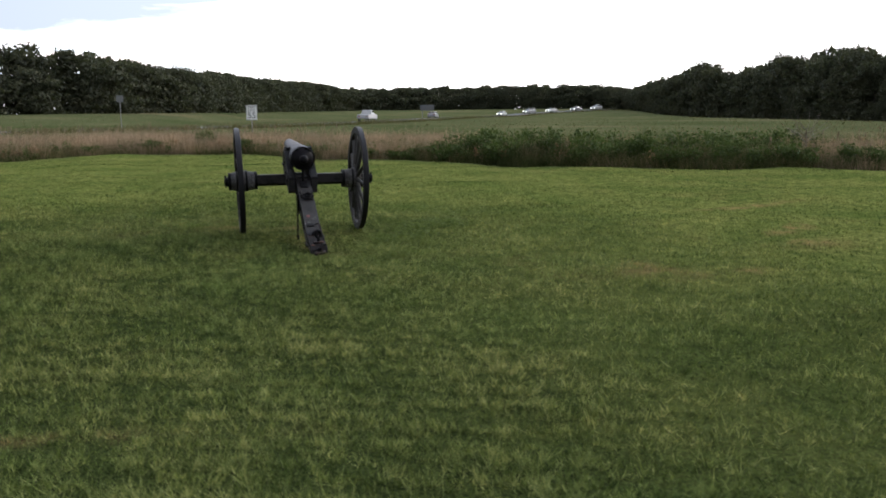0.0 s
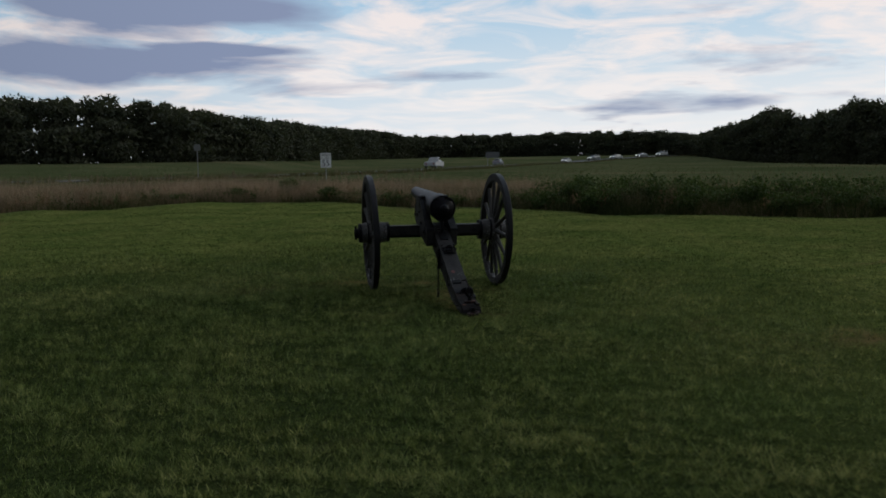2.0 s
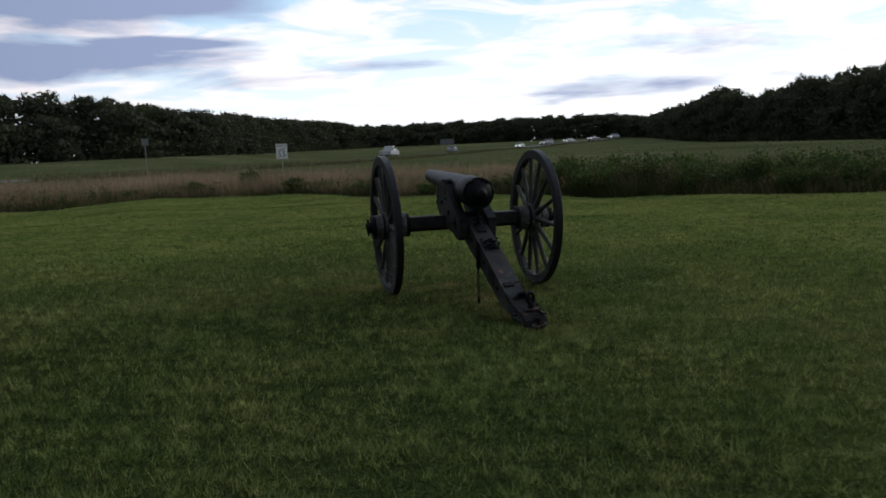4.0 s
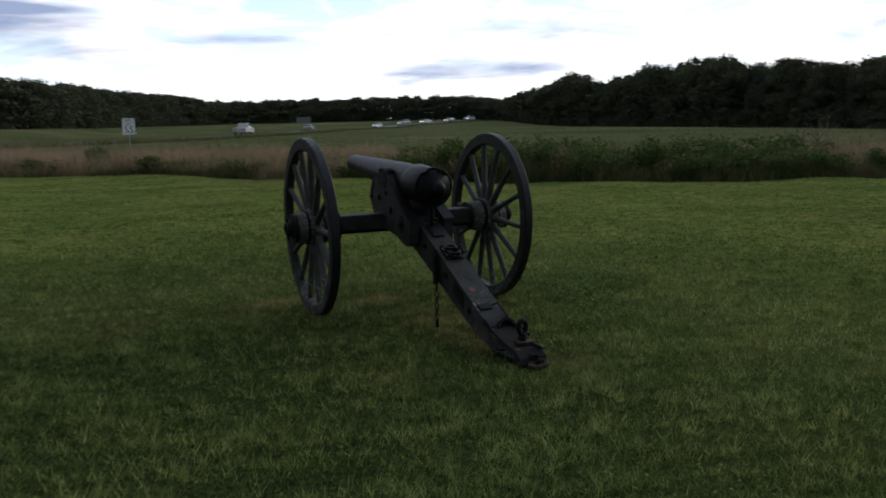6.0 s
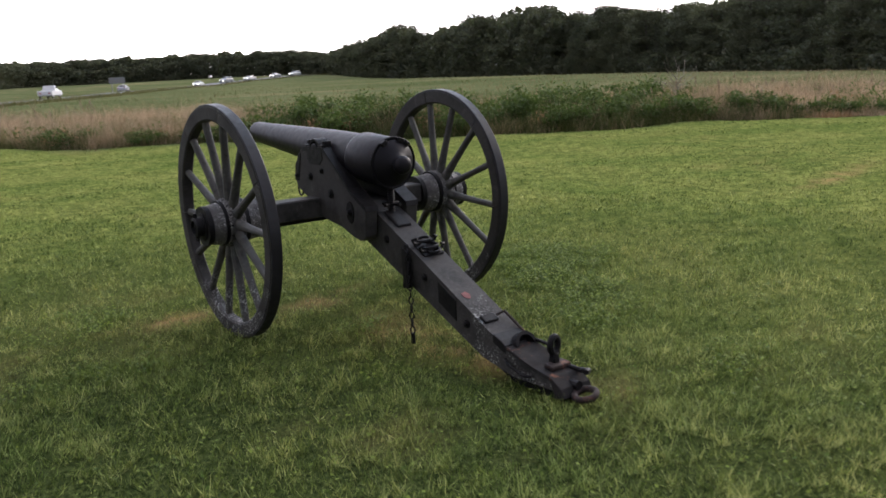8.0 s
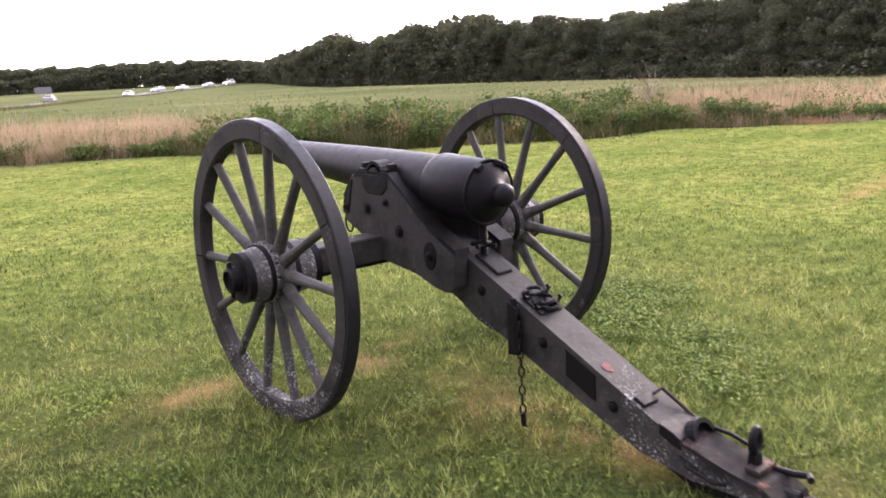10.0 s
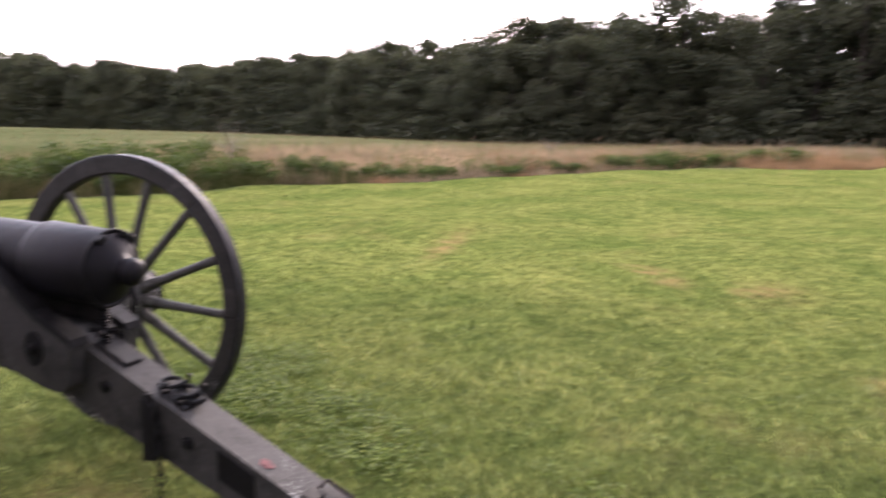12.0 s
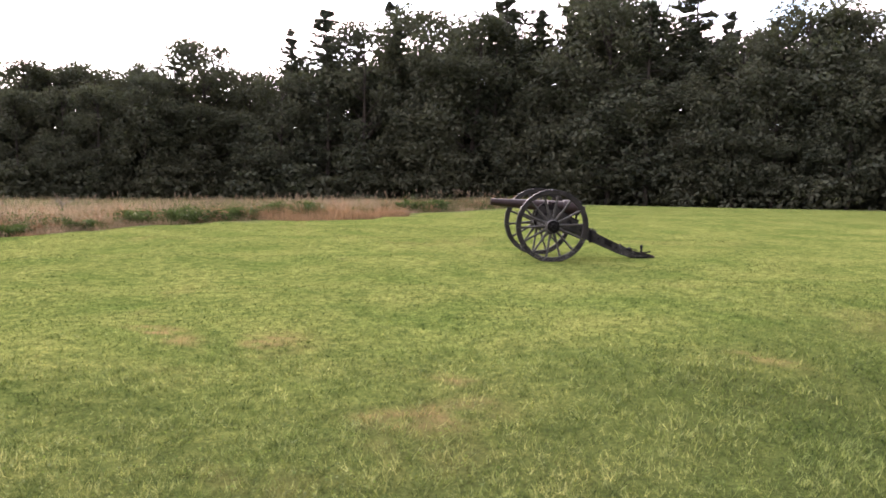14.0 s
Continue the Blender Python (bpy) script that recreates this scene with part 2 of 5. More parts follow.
def lawn_colour(m, base, straw, clover):
    drift = ramp(m, noise_node(m, 0.55, 4, coords="Position"), (0.32, (0.72, 0.82, 0.70)), (0.68, (1.25, 1.14, 1.15)))
    fine = ramp(m, noise_node(m, 5.0, 4, coords="Position"), (0.32, (0.62, 0.68, 0.62)), (0.68, (1.35, 1.28, 1.25)))
    tuft = ramp(m, noise_node(m, 19.0, 3, coords="Position"), (0.36, (0.64, 0.68, 0.64)), (0.64, (1.31, 1.26, 1.22)))
    c = mixc(m, 1.0, mixc(m, 1.0, mixc(m, 1.0, base, drift, "MULTIPLY"), fine, "MULTIPLY"), tuft, "MULTIPLY")
    c = mixc(m, attr(m, "clover"), c, clover)
    return mixc(m, attr(m, "dry"), c, straw)


GRASS, N_, L_, b_ = material("lawn_grass", rough=0.6, spec=0.08)
g_c = lawn_colour(GRASS, ramp(GRASS, attr(GRASS, "tint"), (0.0, (0.012, 0.026, 0.007)), (0.35, (0.056, 0.084, 0.020)), (0.7, (0.150, 0.190, 0.054)), (1.0, (0.290, 0.320, 0.130))), (0.37, 0.275, 0.12), (0.080, 0.118, 0.020))
L_.new(g_c, b_.inputs["Base Color"])
t_ = N_.new("ShaderNodeBsdfTranslucent")
L_.new(g_c, t_.inputs["Color"])
s_ = N_.new("ShaderNodeMixShader")
s_.inputs[0].default_value = 0.3
L_.new(b_.outputs[0], s_.inputs[1])
L_.new(t_.outputs[0], s_.inputs[2])
L_.new(s_.outputs[0], N_["Material Output"].inputs[0])

GROUND, N_, L_, b_ = material("turf", rough=1.0, spec=0.0)
# turf kept lighter than the near blades: far lawn's grazing sheen painted in
turf = lawn_colour(GROUND, ramp(GROUND, noise_node(GROUND, 60.0, 5, 0.7, "Position"), (0.36, (0.050, 0.066, 0.018)), (0.5, (0.104, 0.128, 0.038)), (0.66, (0.176, 0.190, 0.064))), (0.22, 0.145, 0.065), (0.034, 0.055, 0.010))
field = ramp(GROUND, noise_node(GROUND, 0.045, 6, 0.6, "Position"), (0.35, (0.060, 0.074, 0.030)), (0.55, (0.088, 0.096, 0.044)), (0.68, (0.135, 0.120, 0.064)))
field = mixc(GROUND, 1.0, field, ramp(GROUND, noise_node(GROUND, 1.4, 5, 0.7, "Position"), (0.3, (0.7, 0.7, 0.7)), (0.7, (1.25, 1.25, 1.25))), "MULTIPLY")
# thatch under the dense blades, darkened to paint in the shade of the gaps
shaded_thatch = ramp(GROUND, noise_node(GROUND, 35.0, 5, 0.7, "Position"), (0.40, (0.012, 0.018, 0.006)), (0.62, (0.062, 0.078, 0.024)))
shaded_thatch = mixc(GROUND, attr(GROUND, "dry"), shaded_thatch, ramp(GROUND, noise_node(GROUND, 48.0, 5, 0.75, "Position"), (0.38, (0.07, 0.048, 0.022)), (0.62, (0.24, 0.170, 0.075))))
turf = mixc(GROUND, attr(GROUND, "thick"), turf, shaded_thatch)
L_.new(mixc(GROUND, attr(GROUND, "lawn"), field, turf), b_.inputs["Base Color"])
bump(GROUND, noise_node(GROUND, 40.0, 5, 0.7, "Position"), 0.6, 0.03)

WEED, _c = foliage("tall_dry_grass", [(0.0, (0.035, 0.045, 0.016)), (0.25, (0.075, 0.09, 0.028)), (0.45, (0.130, 0.116, 0.062)), (0.7, (0.235, 0.178, 0.122)), (1.0, (0.375, 0.288, 0.208))], (1, 0.95, 0.8), 0.3)
RUST_WEED, _c = foliage("rust_dry_grass", [(0.0, (0.15, 0.095, 0.055)), (1.0, (0.42, 0.28, 0.165))], (1, 0.9, 0.8), 0.25)
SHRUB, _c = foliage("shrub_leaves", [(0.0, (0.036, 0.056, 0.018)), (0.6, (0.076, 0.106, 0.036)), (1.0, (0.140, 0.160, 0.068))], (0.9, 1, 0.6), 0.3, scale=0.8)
# broadleaf greens lightened and greyed: haze before the woods put into the colour
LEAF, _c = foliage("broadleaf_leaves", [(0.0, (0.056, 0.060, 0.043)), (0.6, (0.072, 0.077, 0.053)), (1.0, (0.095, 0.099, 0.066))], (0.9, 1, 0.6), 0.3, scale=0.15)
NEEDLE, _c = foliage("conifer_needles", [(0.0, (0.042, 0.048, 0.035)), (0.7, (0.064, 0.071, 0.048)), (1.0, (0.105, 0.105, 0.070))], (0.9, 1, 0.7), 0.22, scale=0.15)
CLOVER_LEAF, _c = foliage("clover_leaves", [(0.0, (0.040, 0.070, 0.012)), (1.0, (0.150, 0.190, 0.036))], (0.9, 1, 0.6), 0.25)

BARK, N_, L_, b_ = material("bark", rough=0.9, spec=0.2)
L_.new(ramp(BARK, noise_node(BARK, 9.0, 6, 0.7), (0.3, (0.026, 0.021, 0.018)), (0.7, (0.065, 0.055, 0.046))), b_.inputs["Base Color"])
ASPHALT, N_, L_, b_ = material("asphalt", rough=0.85)
L_.new(ramp(ASPHALT, noise_node(ASPHALT, 1.5, 6, 0.7, "Position"), (0.3, (0.040, 0.040, 0.042)), (0.7, (0.070, 0.069, 0.068))), b_.inputs["Base Color"])


def plain(name, col, rough=0.5, metal=0.0, vary=0.12, scale=6.0):
    m, N, L, b = material(name, rough, metal)
    L.new(ramp(m, noise_node(m, scale, 4), (0.3, tuple(c * (1 - vary) for c in col)), (0.7, tuple(min(1, c * (1 + vary)) for c in col))), b.inputs["Base Color"])
    return m


def glow(name, col, power):
    m, N, L, b = material(name)
    b.inputs["Base Color"].default_value = (*col, 1)
    b.inputs["Emission Color"].default_value = (*col, 1)
    b.inputs["Emission Strength"].default_value = power
    return m


WHITE_SIGN = plain("sign_white", (0.86, 0.86, 0.84), 0.4)
SIGN_BACK = plain("sign_metal", (0.17, 0.175, 0.175), 0.5, 0.5)
BLACK_PAINT = plain("sign_black", (0.015, 0.015, 0.015), 0.5)
POST = plain("galvanised_post", (0.30, 0.30, 0.30), 0.5, 0.5)
CAR_WHITE = plain("white_car_paint", (0.48, 0.48, 0.48), 0.3)
CAR_SILVER = plain("silver_car_paint", (0.27, 0.28, 0.30), 0.35, 0.4)
CAR_DARK = plain("dark_car_paint", (0.05, 0.06, 0.08), 0.3)
GLASS = plain("car_glass", (0.02, 0.022, 0.025), 0.08)
RUBBER = plain("rubber", (0.02, 0.02, 0.02), 0.8)
RIM = plain("wheel_rim", (0.45, 0.45, 0.46), 0.35, 0.8)
HEADLIGHT = glow("headlight_glow", (1.0, 0.96, 0.85), 7.0)
TAILLIGHT = plain("tail_lamp", (0.25, 0.015, 0.012), 0.3)
RED_MARK = plain("red_paint", (0.11, 0.036, 0.034), 0.9, vary=0.4, scale=60)


# ---- mesh helpers ----
def part(name, bm, mat, parent=None, label="", smooth=False, at=None):
    """Links a bmesh (or a ready mesh) as one object under its thing."""
    if isinstance(bm, bpy.types.Mesh):
        me = bm
    else:
        me = bpy.data.meshes.new(name)
        bmesh.ops.recalc_face_normals(bm, faces=bm.faces)
        bm.to_mesh(me)
        bm.free()
        if smooth:
            for p in me.polygons:
                p.use_smooth = True
            me.set_sharp_from_angle(angle=radians(38))
        me.materials.append(mat)
    ob = new(name, me)
    if parent is not None:
        ob.parent = parent
    if at is not None:
        ob.matrix_local = at
    if label:
        ob["label"] = label
    return ob


def thing(name, m, label, category, group="", kind=""):
    ob = new(name)
    ob.empty_display_size = 0.2
    ob.matrix_world = m
    return tagged(ob, label, category, group, kind)


def soften(bm, size, seg=1):
    bmesh.ops.bevel(bm, geom=list(bm.edges), offset=size, segments=seg, affect="EDGES", profile=0.6)


def box(lo, hi, bevel=0.004, bm=None):
    own = bmesh.new()
    bmesh.ops.create_cube(own, size=1.0)
    for v in own.verts:
        v.co = Vector([(l + h) / 2 + c * (h - l) for l, h, c in zip(lo, hi, v.co)])
    if bevel:
        soften(own, bevel)
    return own if bm is None else absorb(bm, own)


def absorb(bm, other, m=None):
    me = bpy.data.meshes.new("tmp")
    other.to_mesh(me)
    other.free()
    if m is not None:
        me.transform(m)
    bm.from_mesh(me)
    bpy.data.meshes.remove(me)
    return bm


def prism(poly, x0, x1, bevel=0.004, bm=None):
    """A side outline of (y, z) made solid from x0 to x1."""
    own = bmesh.new()
    a = [own.verts.new((x0, y, z)) for y, z in poly]
    b = [own.verts.new((x1, y, z)) for y, z in poly]
    own.faces.new(a)
    own.faces.new(b[::-1])
    for i in range(len(poly)):
        j = (i + 1) % len(poly)
        own.faces.new((a[j], a[i], b[i], b[j]))
    if bevel:
        soften(own, bevel)
    return own if bm is None else absorb(bm, own)


def lathe(profile, seg=32, m=None, bm=None, close=False):
    """A profile of (along, radius) turned round the x axis, then placed by m."""
    own = bmesh.new()
    rings = []
    for a, r in profile:
        rings.append([own.verts.new((a, r * math.cos(2 * math.pi * k / seg), r * math.sin(2 * math.pi * k / seg))) for k in range(seg)])
    pairs = list(zip(rings, rings[1:])) + ([(rings[-1], rings[0])] if close else [])
    for p, q in pairs:
        for k in range(seg):
            own.faces.new((p[k], p[(k + 1) % seg], q[(k + 1) % seg], q[k]))
    if not close:
        for ring in (rings[0], rings[-1]):
            own.faces.new(ring)
    if m is not None:
        own.transform(m)
    return own if bm is None else absorb(bm, own)


def tube(points, r, seg=8, bm=None, taper=None):
    """A round bar along points; taper: the radius at the far end."""
    own = bmesh.new()
    pts = [Vector(p) for p in points]
    rings = []
    for i, p in enumerate(pts):
        d = (pts[min(i + 1, len(pts) - 1)] - pts[max(i - 1, 0)]).normalized()
        side = d.cross(Vector((0.31, 0.17, 0.93)))
        if side.length < 0.05:
            side = d.cross(Vector((1, 0, 0)))
        side.normalize()
        up = side.cross(d)
        rr = r if taper is None else r + (taper - r) * i / (len(pts) - 1)
        rings.append([own.verts.new(p + (side * math.cos(2 * math.pi * k / seg) + up * math.sin(2 * math.pi * k / seg)) * rr) for k in range(seg)])
    for p, q in zip(rings, rings[1:]):
        for k in range(seg):
            own.faces.new((p[k], p[(k + 1) % seg], q[(k + 1) % seg], q[k]))
    own.faces.new(rings[0])
    own.faces.new(rings[-1][::-1])
    return own if bm is None else absorb(bm, own)


def ring(radius, r, m=None, seg=20, sub=8, stretch=1.0):
    """A round bar bent into a ring about the x axis."""
    own = bmesh.new()
    rings = []
    for i in range(seg):
        a = 2 * math.pi * i / seg
        c, d = Vector((0, radius * math.cos(a), radius * math.sin(a) * stretch)), Vector((0, math.cos(a), math.sin(a)))
        rings.append([own.verts.new(c + d * r * math.cos(2 * math.pi * k / sub) + Vector((r * math.sin(2 * math.pi * k / sub), 0, 0))) for k in range(sub)])
    for i in range(seg):
        p, q = rings[i], rings[(i + 1) % seg]
        for k in range(sub):
            own.faces.new((p[k], p[(k + 1) % sub], q[(k + 1) % sub], q[k]))
    if m is not None:
        own.transform(m)
    return own


def mesh_from(name, verts, faces_n, mat, **attrs):
    """A mesh of separate triangles or quads from a numpy array (pieces, corners, 3), with a value on each corner point."""
    k = len(verts)
    me = bpy.data.meshes.new(name)
    me.vertices.add(k * faces_n)
    me.vertices.foreach_set("co", np.ascontiguousarray(verts, np.float32).ravel())
    me.loops.add(k * faces_n)
    me.loops.foreach_set("vertex_index", np.arange(k * faces_n, dtype=np.int32))
    me.polygons.add(k)
    me.polygons.foreach_set("loop_start", np.arange(0, k * faces_n, faces_n, dtype=np.int32))
    me.polygons.foreach_set("loop_total", np.full(k, faces_n, np.int32))
    for key, values in attrs.items():
        a = me.attributes.new(key, "FLOAT", "POINT")
        a.data.foreach_set("value", np.repeat(np.asarray(values, np.float32), faces_n))
    me.materials.append(mat)
    me.update(calc_edges=True)
    return me


# ---- the lie of the land ----
HUB = (-2.0, -5.0)
EDGE_AZ = [-180, -120, -90, -60, -40, -14.7, -6.6, 2.4, 8.0, 17.5, 28.9, 37.3, 46.7, 53.0, 61.4, 67.3, 73.9, 80.4, 87.4, 97.0, 100.5, 103.8, 108.7, 135, 180]
EDGE_R = [60, 45, 34, 25, 25, 26.8, 29.8, 28.9, 24.0, 22.4, 20.1, 19.6, 20.8, 22.3, 22.4, 24.5, 27.2, 29.7, 32.0, 39.0, 43.6, 49.7, 52.9, 62, 60]
WOOD_AZ = [-60, -13.7, -9.7, -4.3, -1.5, 1.7, 5.6, 8.5, 15.4, 24.3, 27.2, 30.2, 32.2, 33.8, 35.6, 42.0, 50.0, 56.9, 63.8, 67.7, 70.7, 75.5, 80.5, 85.3, 87.3, 91.2, 96.1, 105.9, 113.7, 119.6, 127, 150]
WOOD_R = [120, 150, 150, 165, 180, 230, 290, 320, 340, 330, 310, 260, 240, 230, 210, 170, 130, 105, 85, 79, 76, 74, 74, 73, 72, 72, 72, 70, 68, 68, 68, 68]
WOOD_LO = [0.1, -0.02, -0.01, 0.01, 0.01, 0.02, 0.04, 0.06, 0.09, 0.1, -0.03, -0.43, -0.54, -0.64, -0.75, -1.06, -1.05, -1.37, -1.68, -1.86, -1.93, -1.97, -2.04, -2.02, -2.0, -2.01, -1.98, -1.98, -1.95, -1.88, -1.8, -1.8]
WOOD_HI = [4.2, 4.19, 4.11, 3.25, 2.67, 2.19, 1.86, 1.48, 1.62, 1.67, 1.3, 2.23, 2.95, 2.02, 3.13, 3.66, 3.62, 4.64, 5.53, 5.92, 6.99, 7.07, 7.67, 6.21, 8.77, 9.87, 11.38, 13.02, 12.51, 11.09, 11.5, 11.5]


def polar(x, y):
    dx, dy = np.asarray(x, float) - HUB[0], np.asarray(y, float) - HUB[1]
    return np.degrees(np.arctan2(dx, dy)), np.hypot(dx, dy)


def land(x, y):
    """Height of the ground."""
    az, r = polar(x, y)
    wood = np.interp(az, WOOD_AZ, WOOD_R)
    z = 1.63 + wood * np.tan(np.radians(np.interp(az, WOOD_AZ, WOOD_LO)))
    z = np.where((az < -60) | (az > 150), 0.0, z)
    start = np.maximum(35, wood * 0.7)
    s = np.clip((r - start) / np.maximum(wood - start, 1), 0, 1)
    x, y = np.asarray(x, float), np.asarray(y, float)
    roll = np.sin(0.9 * x + 0.5 * y + 1.1) * np.sin(0.55 * y - 0.35 * x) + 0.6 * np.sin(1.5 * x - 1.2 * y + 0.4) * np.sin(0.8 * x + 1.3 * y)
    apart = np.minimum(np.hypot(x, y + 0.8), np.hypot(x - 15.2, y + 8.8))
    roll = 0.05 * roll * np.clip((apart - 2.2) / 2.0, 0, 1) * np.clip((r - 1.0) / 4.0, 0, 1) * np.clip((45 - r) / 15, 0, 1)
    return z * s * s * (3 - 2 * s) + roll


def lawn_edge(az):
    return np.interp(az, EDGE_AZ, EDGE_R)


def spot(x, y, cx, cy, rx, ry, turn=0.0):
    c, s = math.cos(radians(turn)), math.sin(radians(turn))
    u, v = ((x - cx) * c + (y - cy) * s) / rx, (-(x - cx) * s + (y - cy) * c) / ry
    return np.exp(-(u * u + v * v) * 1.2)


DRY_SPOTS = [(0.03, 0.38, 0.5, 0.14, 20, 0.8), (-1.06, 0.6, 0.35, 0.13, 0, 0.75), (-0.02, -1.05, 0.18, 0.42, 0, 1.2), (0.12, -1.5, 0.12, 0.25, 0, 0.6), (3.2, -3.82, 0.30, 0.14, 25, 0.9), (2.85, -3.75, 0.16, 0.08, 0, 0.6),
             (4.23, -4.46, 0.4, 0.12, 10, 0.9), (3.3, -4.3, 0.25, 0.5, 30, 0.5), (6.65, -1.73, 0.7, 0.22, 30, 0.6), (6.08, -2.88, 0.5, 0.35, 0, 0.45), (-1.7, -7.5, 0.9, 0.07, -8, 0.4),
             (0.25, -2.2, 0.22, 0.15, 0, 0.5), (7.9, 1.2, 1.1, 0.2, 10, 0.5), (4.9, -7.5, 0.6, 0.2, 0, 0.35), (0.2, -0.3, 0.5, 0.5, 0, 0.2)]
CLOVER_SPOTS = [(1.35, -0.7, 0.42, 0.35, 0, 1.0), (1.75, -0.2, 0.55, 0.4, 30, 1.0), (1.95, 0.25, 0.5, 0.4, 0, 0.9), (-0.17, -0.42, 0.24, 0.22, 0, 0.9), (-0.3, -1.3, 0.4, 0.3, 0, 0.5),
                (-1.5, 0.9, 0.6, 0.35, 0, 0.7), (1.1, -1.3, 0.4, 0.3, 0, 0.7), (-1.7, -0.3, 0.5, 0.3, 0, 0.5), (0.9, -2.3, 0.5, 0.3, 0, 0.4)]


def waves(x, y, seed):
    rng = np.random.default_rng(seed)
    out = 0
    for k in range(9):
        a, f, p = rng.uniform(0, 6.28), 0.6 * 1.55**k, rng.uniform(0, 6.28)
        out = out + np.sin((x * np.cos(a) + y * np.sin(a)) * f + p + 1.3 * np.sin(y * f * 0.7 + p)) / (1 + 0.25 * k)
    return out / 3.2


def masks(x, y):
    rough = 0.08 + 1.35 * np.clip(1.5 * waves(x * 9, y * 9, 5) + 0.42, 0, 1)
    dry = 1.25 * sum(w * spot(x, y, *s) for *s, w in DRY_SPOTS) * rough
    dry = dry + 0.30 * np.clip(waves(x, y, 3) - 0.55, 0, 1)
    clover = sum(w * spot(x, y, *s) for *s, w in CLOVER_SPOTS) * rough
    return np.clip(dry, 0, 1), np.clip(clover * 1.3, 0, 1) * np.clip(1 - dry, 0, 1)


def spread(lo, hi, step, far, grow):
    mid = list(np.arange(lo, hi + 1e-6, step))
    up, down, s = [hi], [lo], step
    while up[-1] < far:
        s *= grow
        up.append(up[-1] + s)
        down.append(down[-1] - s)
    return np.array(down[:0:-1] + mid + up[1:])


gx, gy = spread(-5, 9, 0.13, 2500, 1.09), spread(-9, 4, 0.13, 2500, 1.09)
GX, GY = np.meshgrid(gx, gy)
GZ = land(GX, GY)
nx, ny = len(gx), len(gy)
idx = np.arange(nx * ny).reshape(ny, nx)
quads = np.stack([idx[:-1, :-1], idx[:-1, 1:], idx[1:, 1:], idx[1:, :-1]], -1).reshape(-1, 4)
g_me = bpy.data.meshes.new("ground")
g_me.from_pydata(np.stack([GX, GY, GZ], -1).reshape(-1, 3), [], quads)
az_, r_ = polar(GX, GY)
dry_, clo_ = masks(GX, GY)
WALKED = np.array([[p[1][0], p[1][1]] for p in PATH])


def near_walk(x, y):
    d = np.full(x.shape, 1e9)
    for ax, ay in WALKED:
        d = np.minimum(d, np.hypot(x - ax, y - ay))
    return d


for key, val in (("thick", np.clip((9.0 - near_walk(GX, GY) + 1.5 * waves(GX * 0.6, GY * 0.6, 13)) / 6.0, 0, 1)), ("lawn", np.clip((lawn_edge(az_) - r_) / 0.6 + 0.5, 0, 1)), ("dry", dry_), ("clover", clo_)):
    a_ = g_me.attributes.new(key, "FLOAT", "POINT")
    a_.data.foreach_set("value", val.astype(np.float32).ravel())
g_me.materials.append(GROUND)
for p_ in g_me.polygons:
    p_.use_smooth = True
tagged(new("ground", g_me), "mown green lawn running into a rough grass field", "ground", kind="structure")

# road, winding off through the far field
ROAD = [(-60, 66), (-22.5, 72), (-7, 82), (6, 98), (22.7, 128), (51.4, 192), (89.4, 246), (125.4, 268), (176, 290), (251, 320)]


def road_strip(name, offset, width, lift, mat, label):
    pts = []
    for (ax, ay), (bx, by) in zip(ROAD, ROAD[1:]):
        for k in range(8):
            pts.append(Vector((ax + (bx - ax) * k / 8, ay + (by - ay) * k / 8)))
    bm = bmesh.new()
    last = None
    for i, p in enumerate(pts):
        d = (pts[min(i + 1, len(pts) - 1)] - pts[max(i - 1, 0)]).normalized()
        n = Vector((-d.y, d.x))
        row = []
        for s, dz in ((-width / 2 - 0.15, -0.2), (-width / 2, 0), (width / 2, 0), (width / 2 + 0.15, -0.2)):
            q = p + n * (offset + s)
            row.append(bm.verts.new((q.x, q.y, float(land(q.x, q.y)) + lift + dz)))
        if last:
            for k in range(3):
                bm.faces.new((last[k], last[k + 1], row[k + 1], row[k]))
        last = row
    return tagged(part(name, bm, mat, smooth=True), label, "road", kind="structure")


road_strip("road", 0, 7.0, 0.05, ASPHALT, "grey asphalt country road across the field")


# ---- field gun ----
MESHES = {}


def shared(key, make, mat, smooth=False):
    if key not in MESHES:
        bm = make()
        me = bpy.data.meshes.new(key)
        bmesh.ops.recalc_face_normals(bm, faces=bm.faces)
        bm.to_mesh(me)
        bm.free()
        if smooth:
            for p in me.polygons:
                p.use_smooth = True
            me.set_sharp_from_angle(angle=radians(35))
        me.materials.append(mat)
        MESHES[key] = me
    return MESHES[key]


WHEEL_R = 0.724


def felloe_piece():
    """One of seven curved rim pieces, chamfered between the spokes."""
    bm = bmesh.new()
    span, n = 2 * math.pi / 7, 10
    rings = []
    for i in range(n + 1):
        a = -span / 2 + 0.004 + (span - 0.008) * i / n
        sect = [(-0.036, WHEEL_R - 0.016), (0.036, WHEEL_R - 0.016), (0.036, WHEEL_R - 0.088), (0.026, WHEEL_R - 0.100), (-0.026, WHEEL_R - 0.100), (-0.036, WHEEL_R - 0.088)]
        rings.append([bm.verts.new((x, r * math.cos(a), r * math.sin(a))) for x, r in sect])
    for p, q in zip(rings, rings[1:]):
        for k in range(6):
            bm.faces.new((p[k], p[(k + 1) % 6], q[(k + 1) % 6], q[k]))
    bm.faces.new(rings[0])
    bm.faces.new(rings[-1][::-1])
    return bm


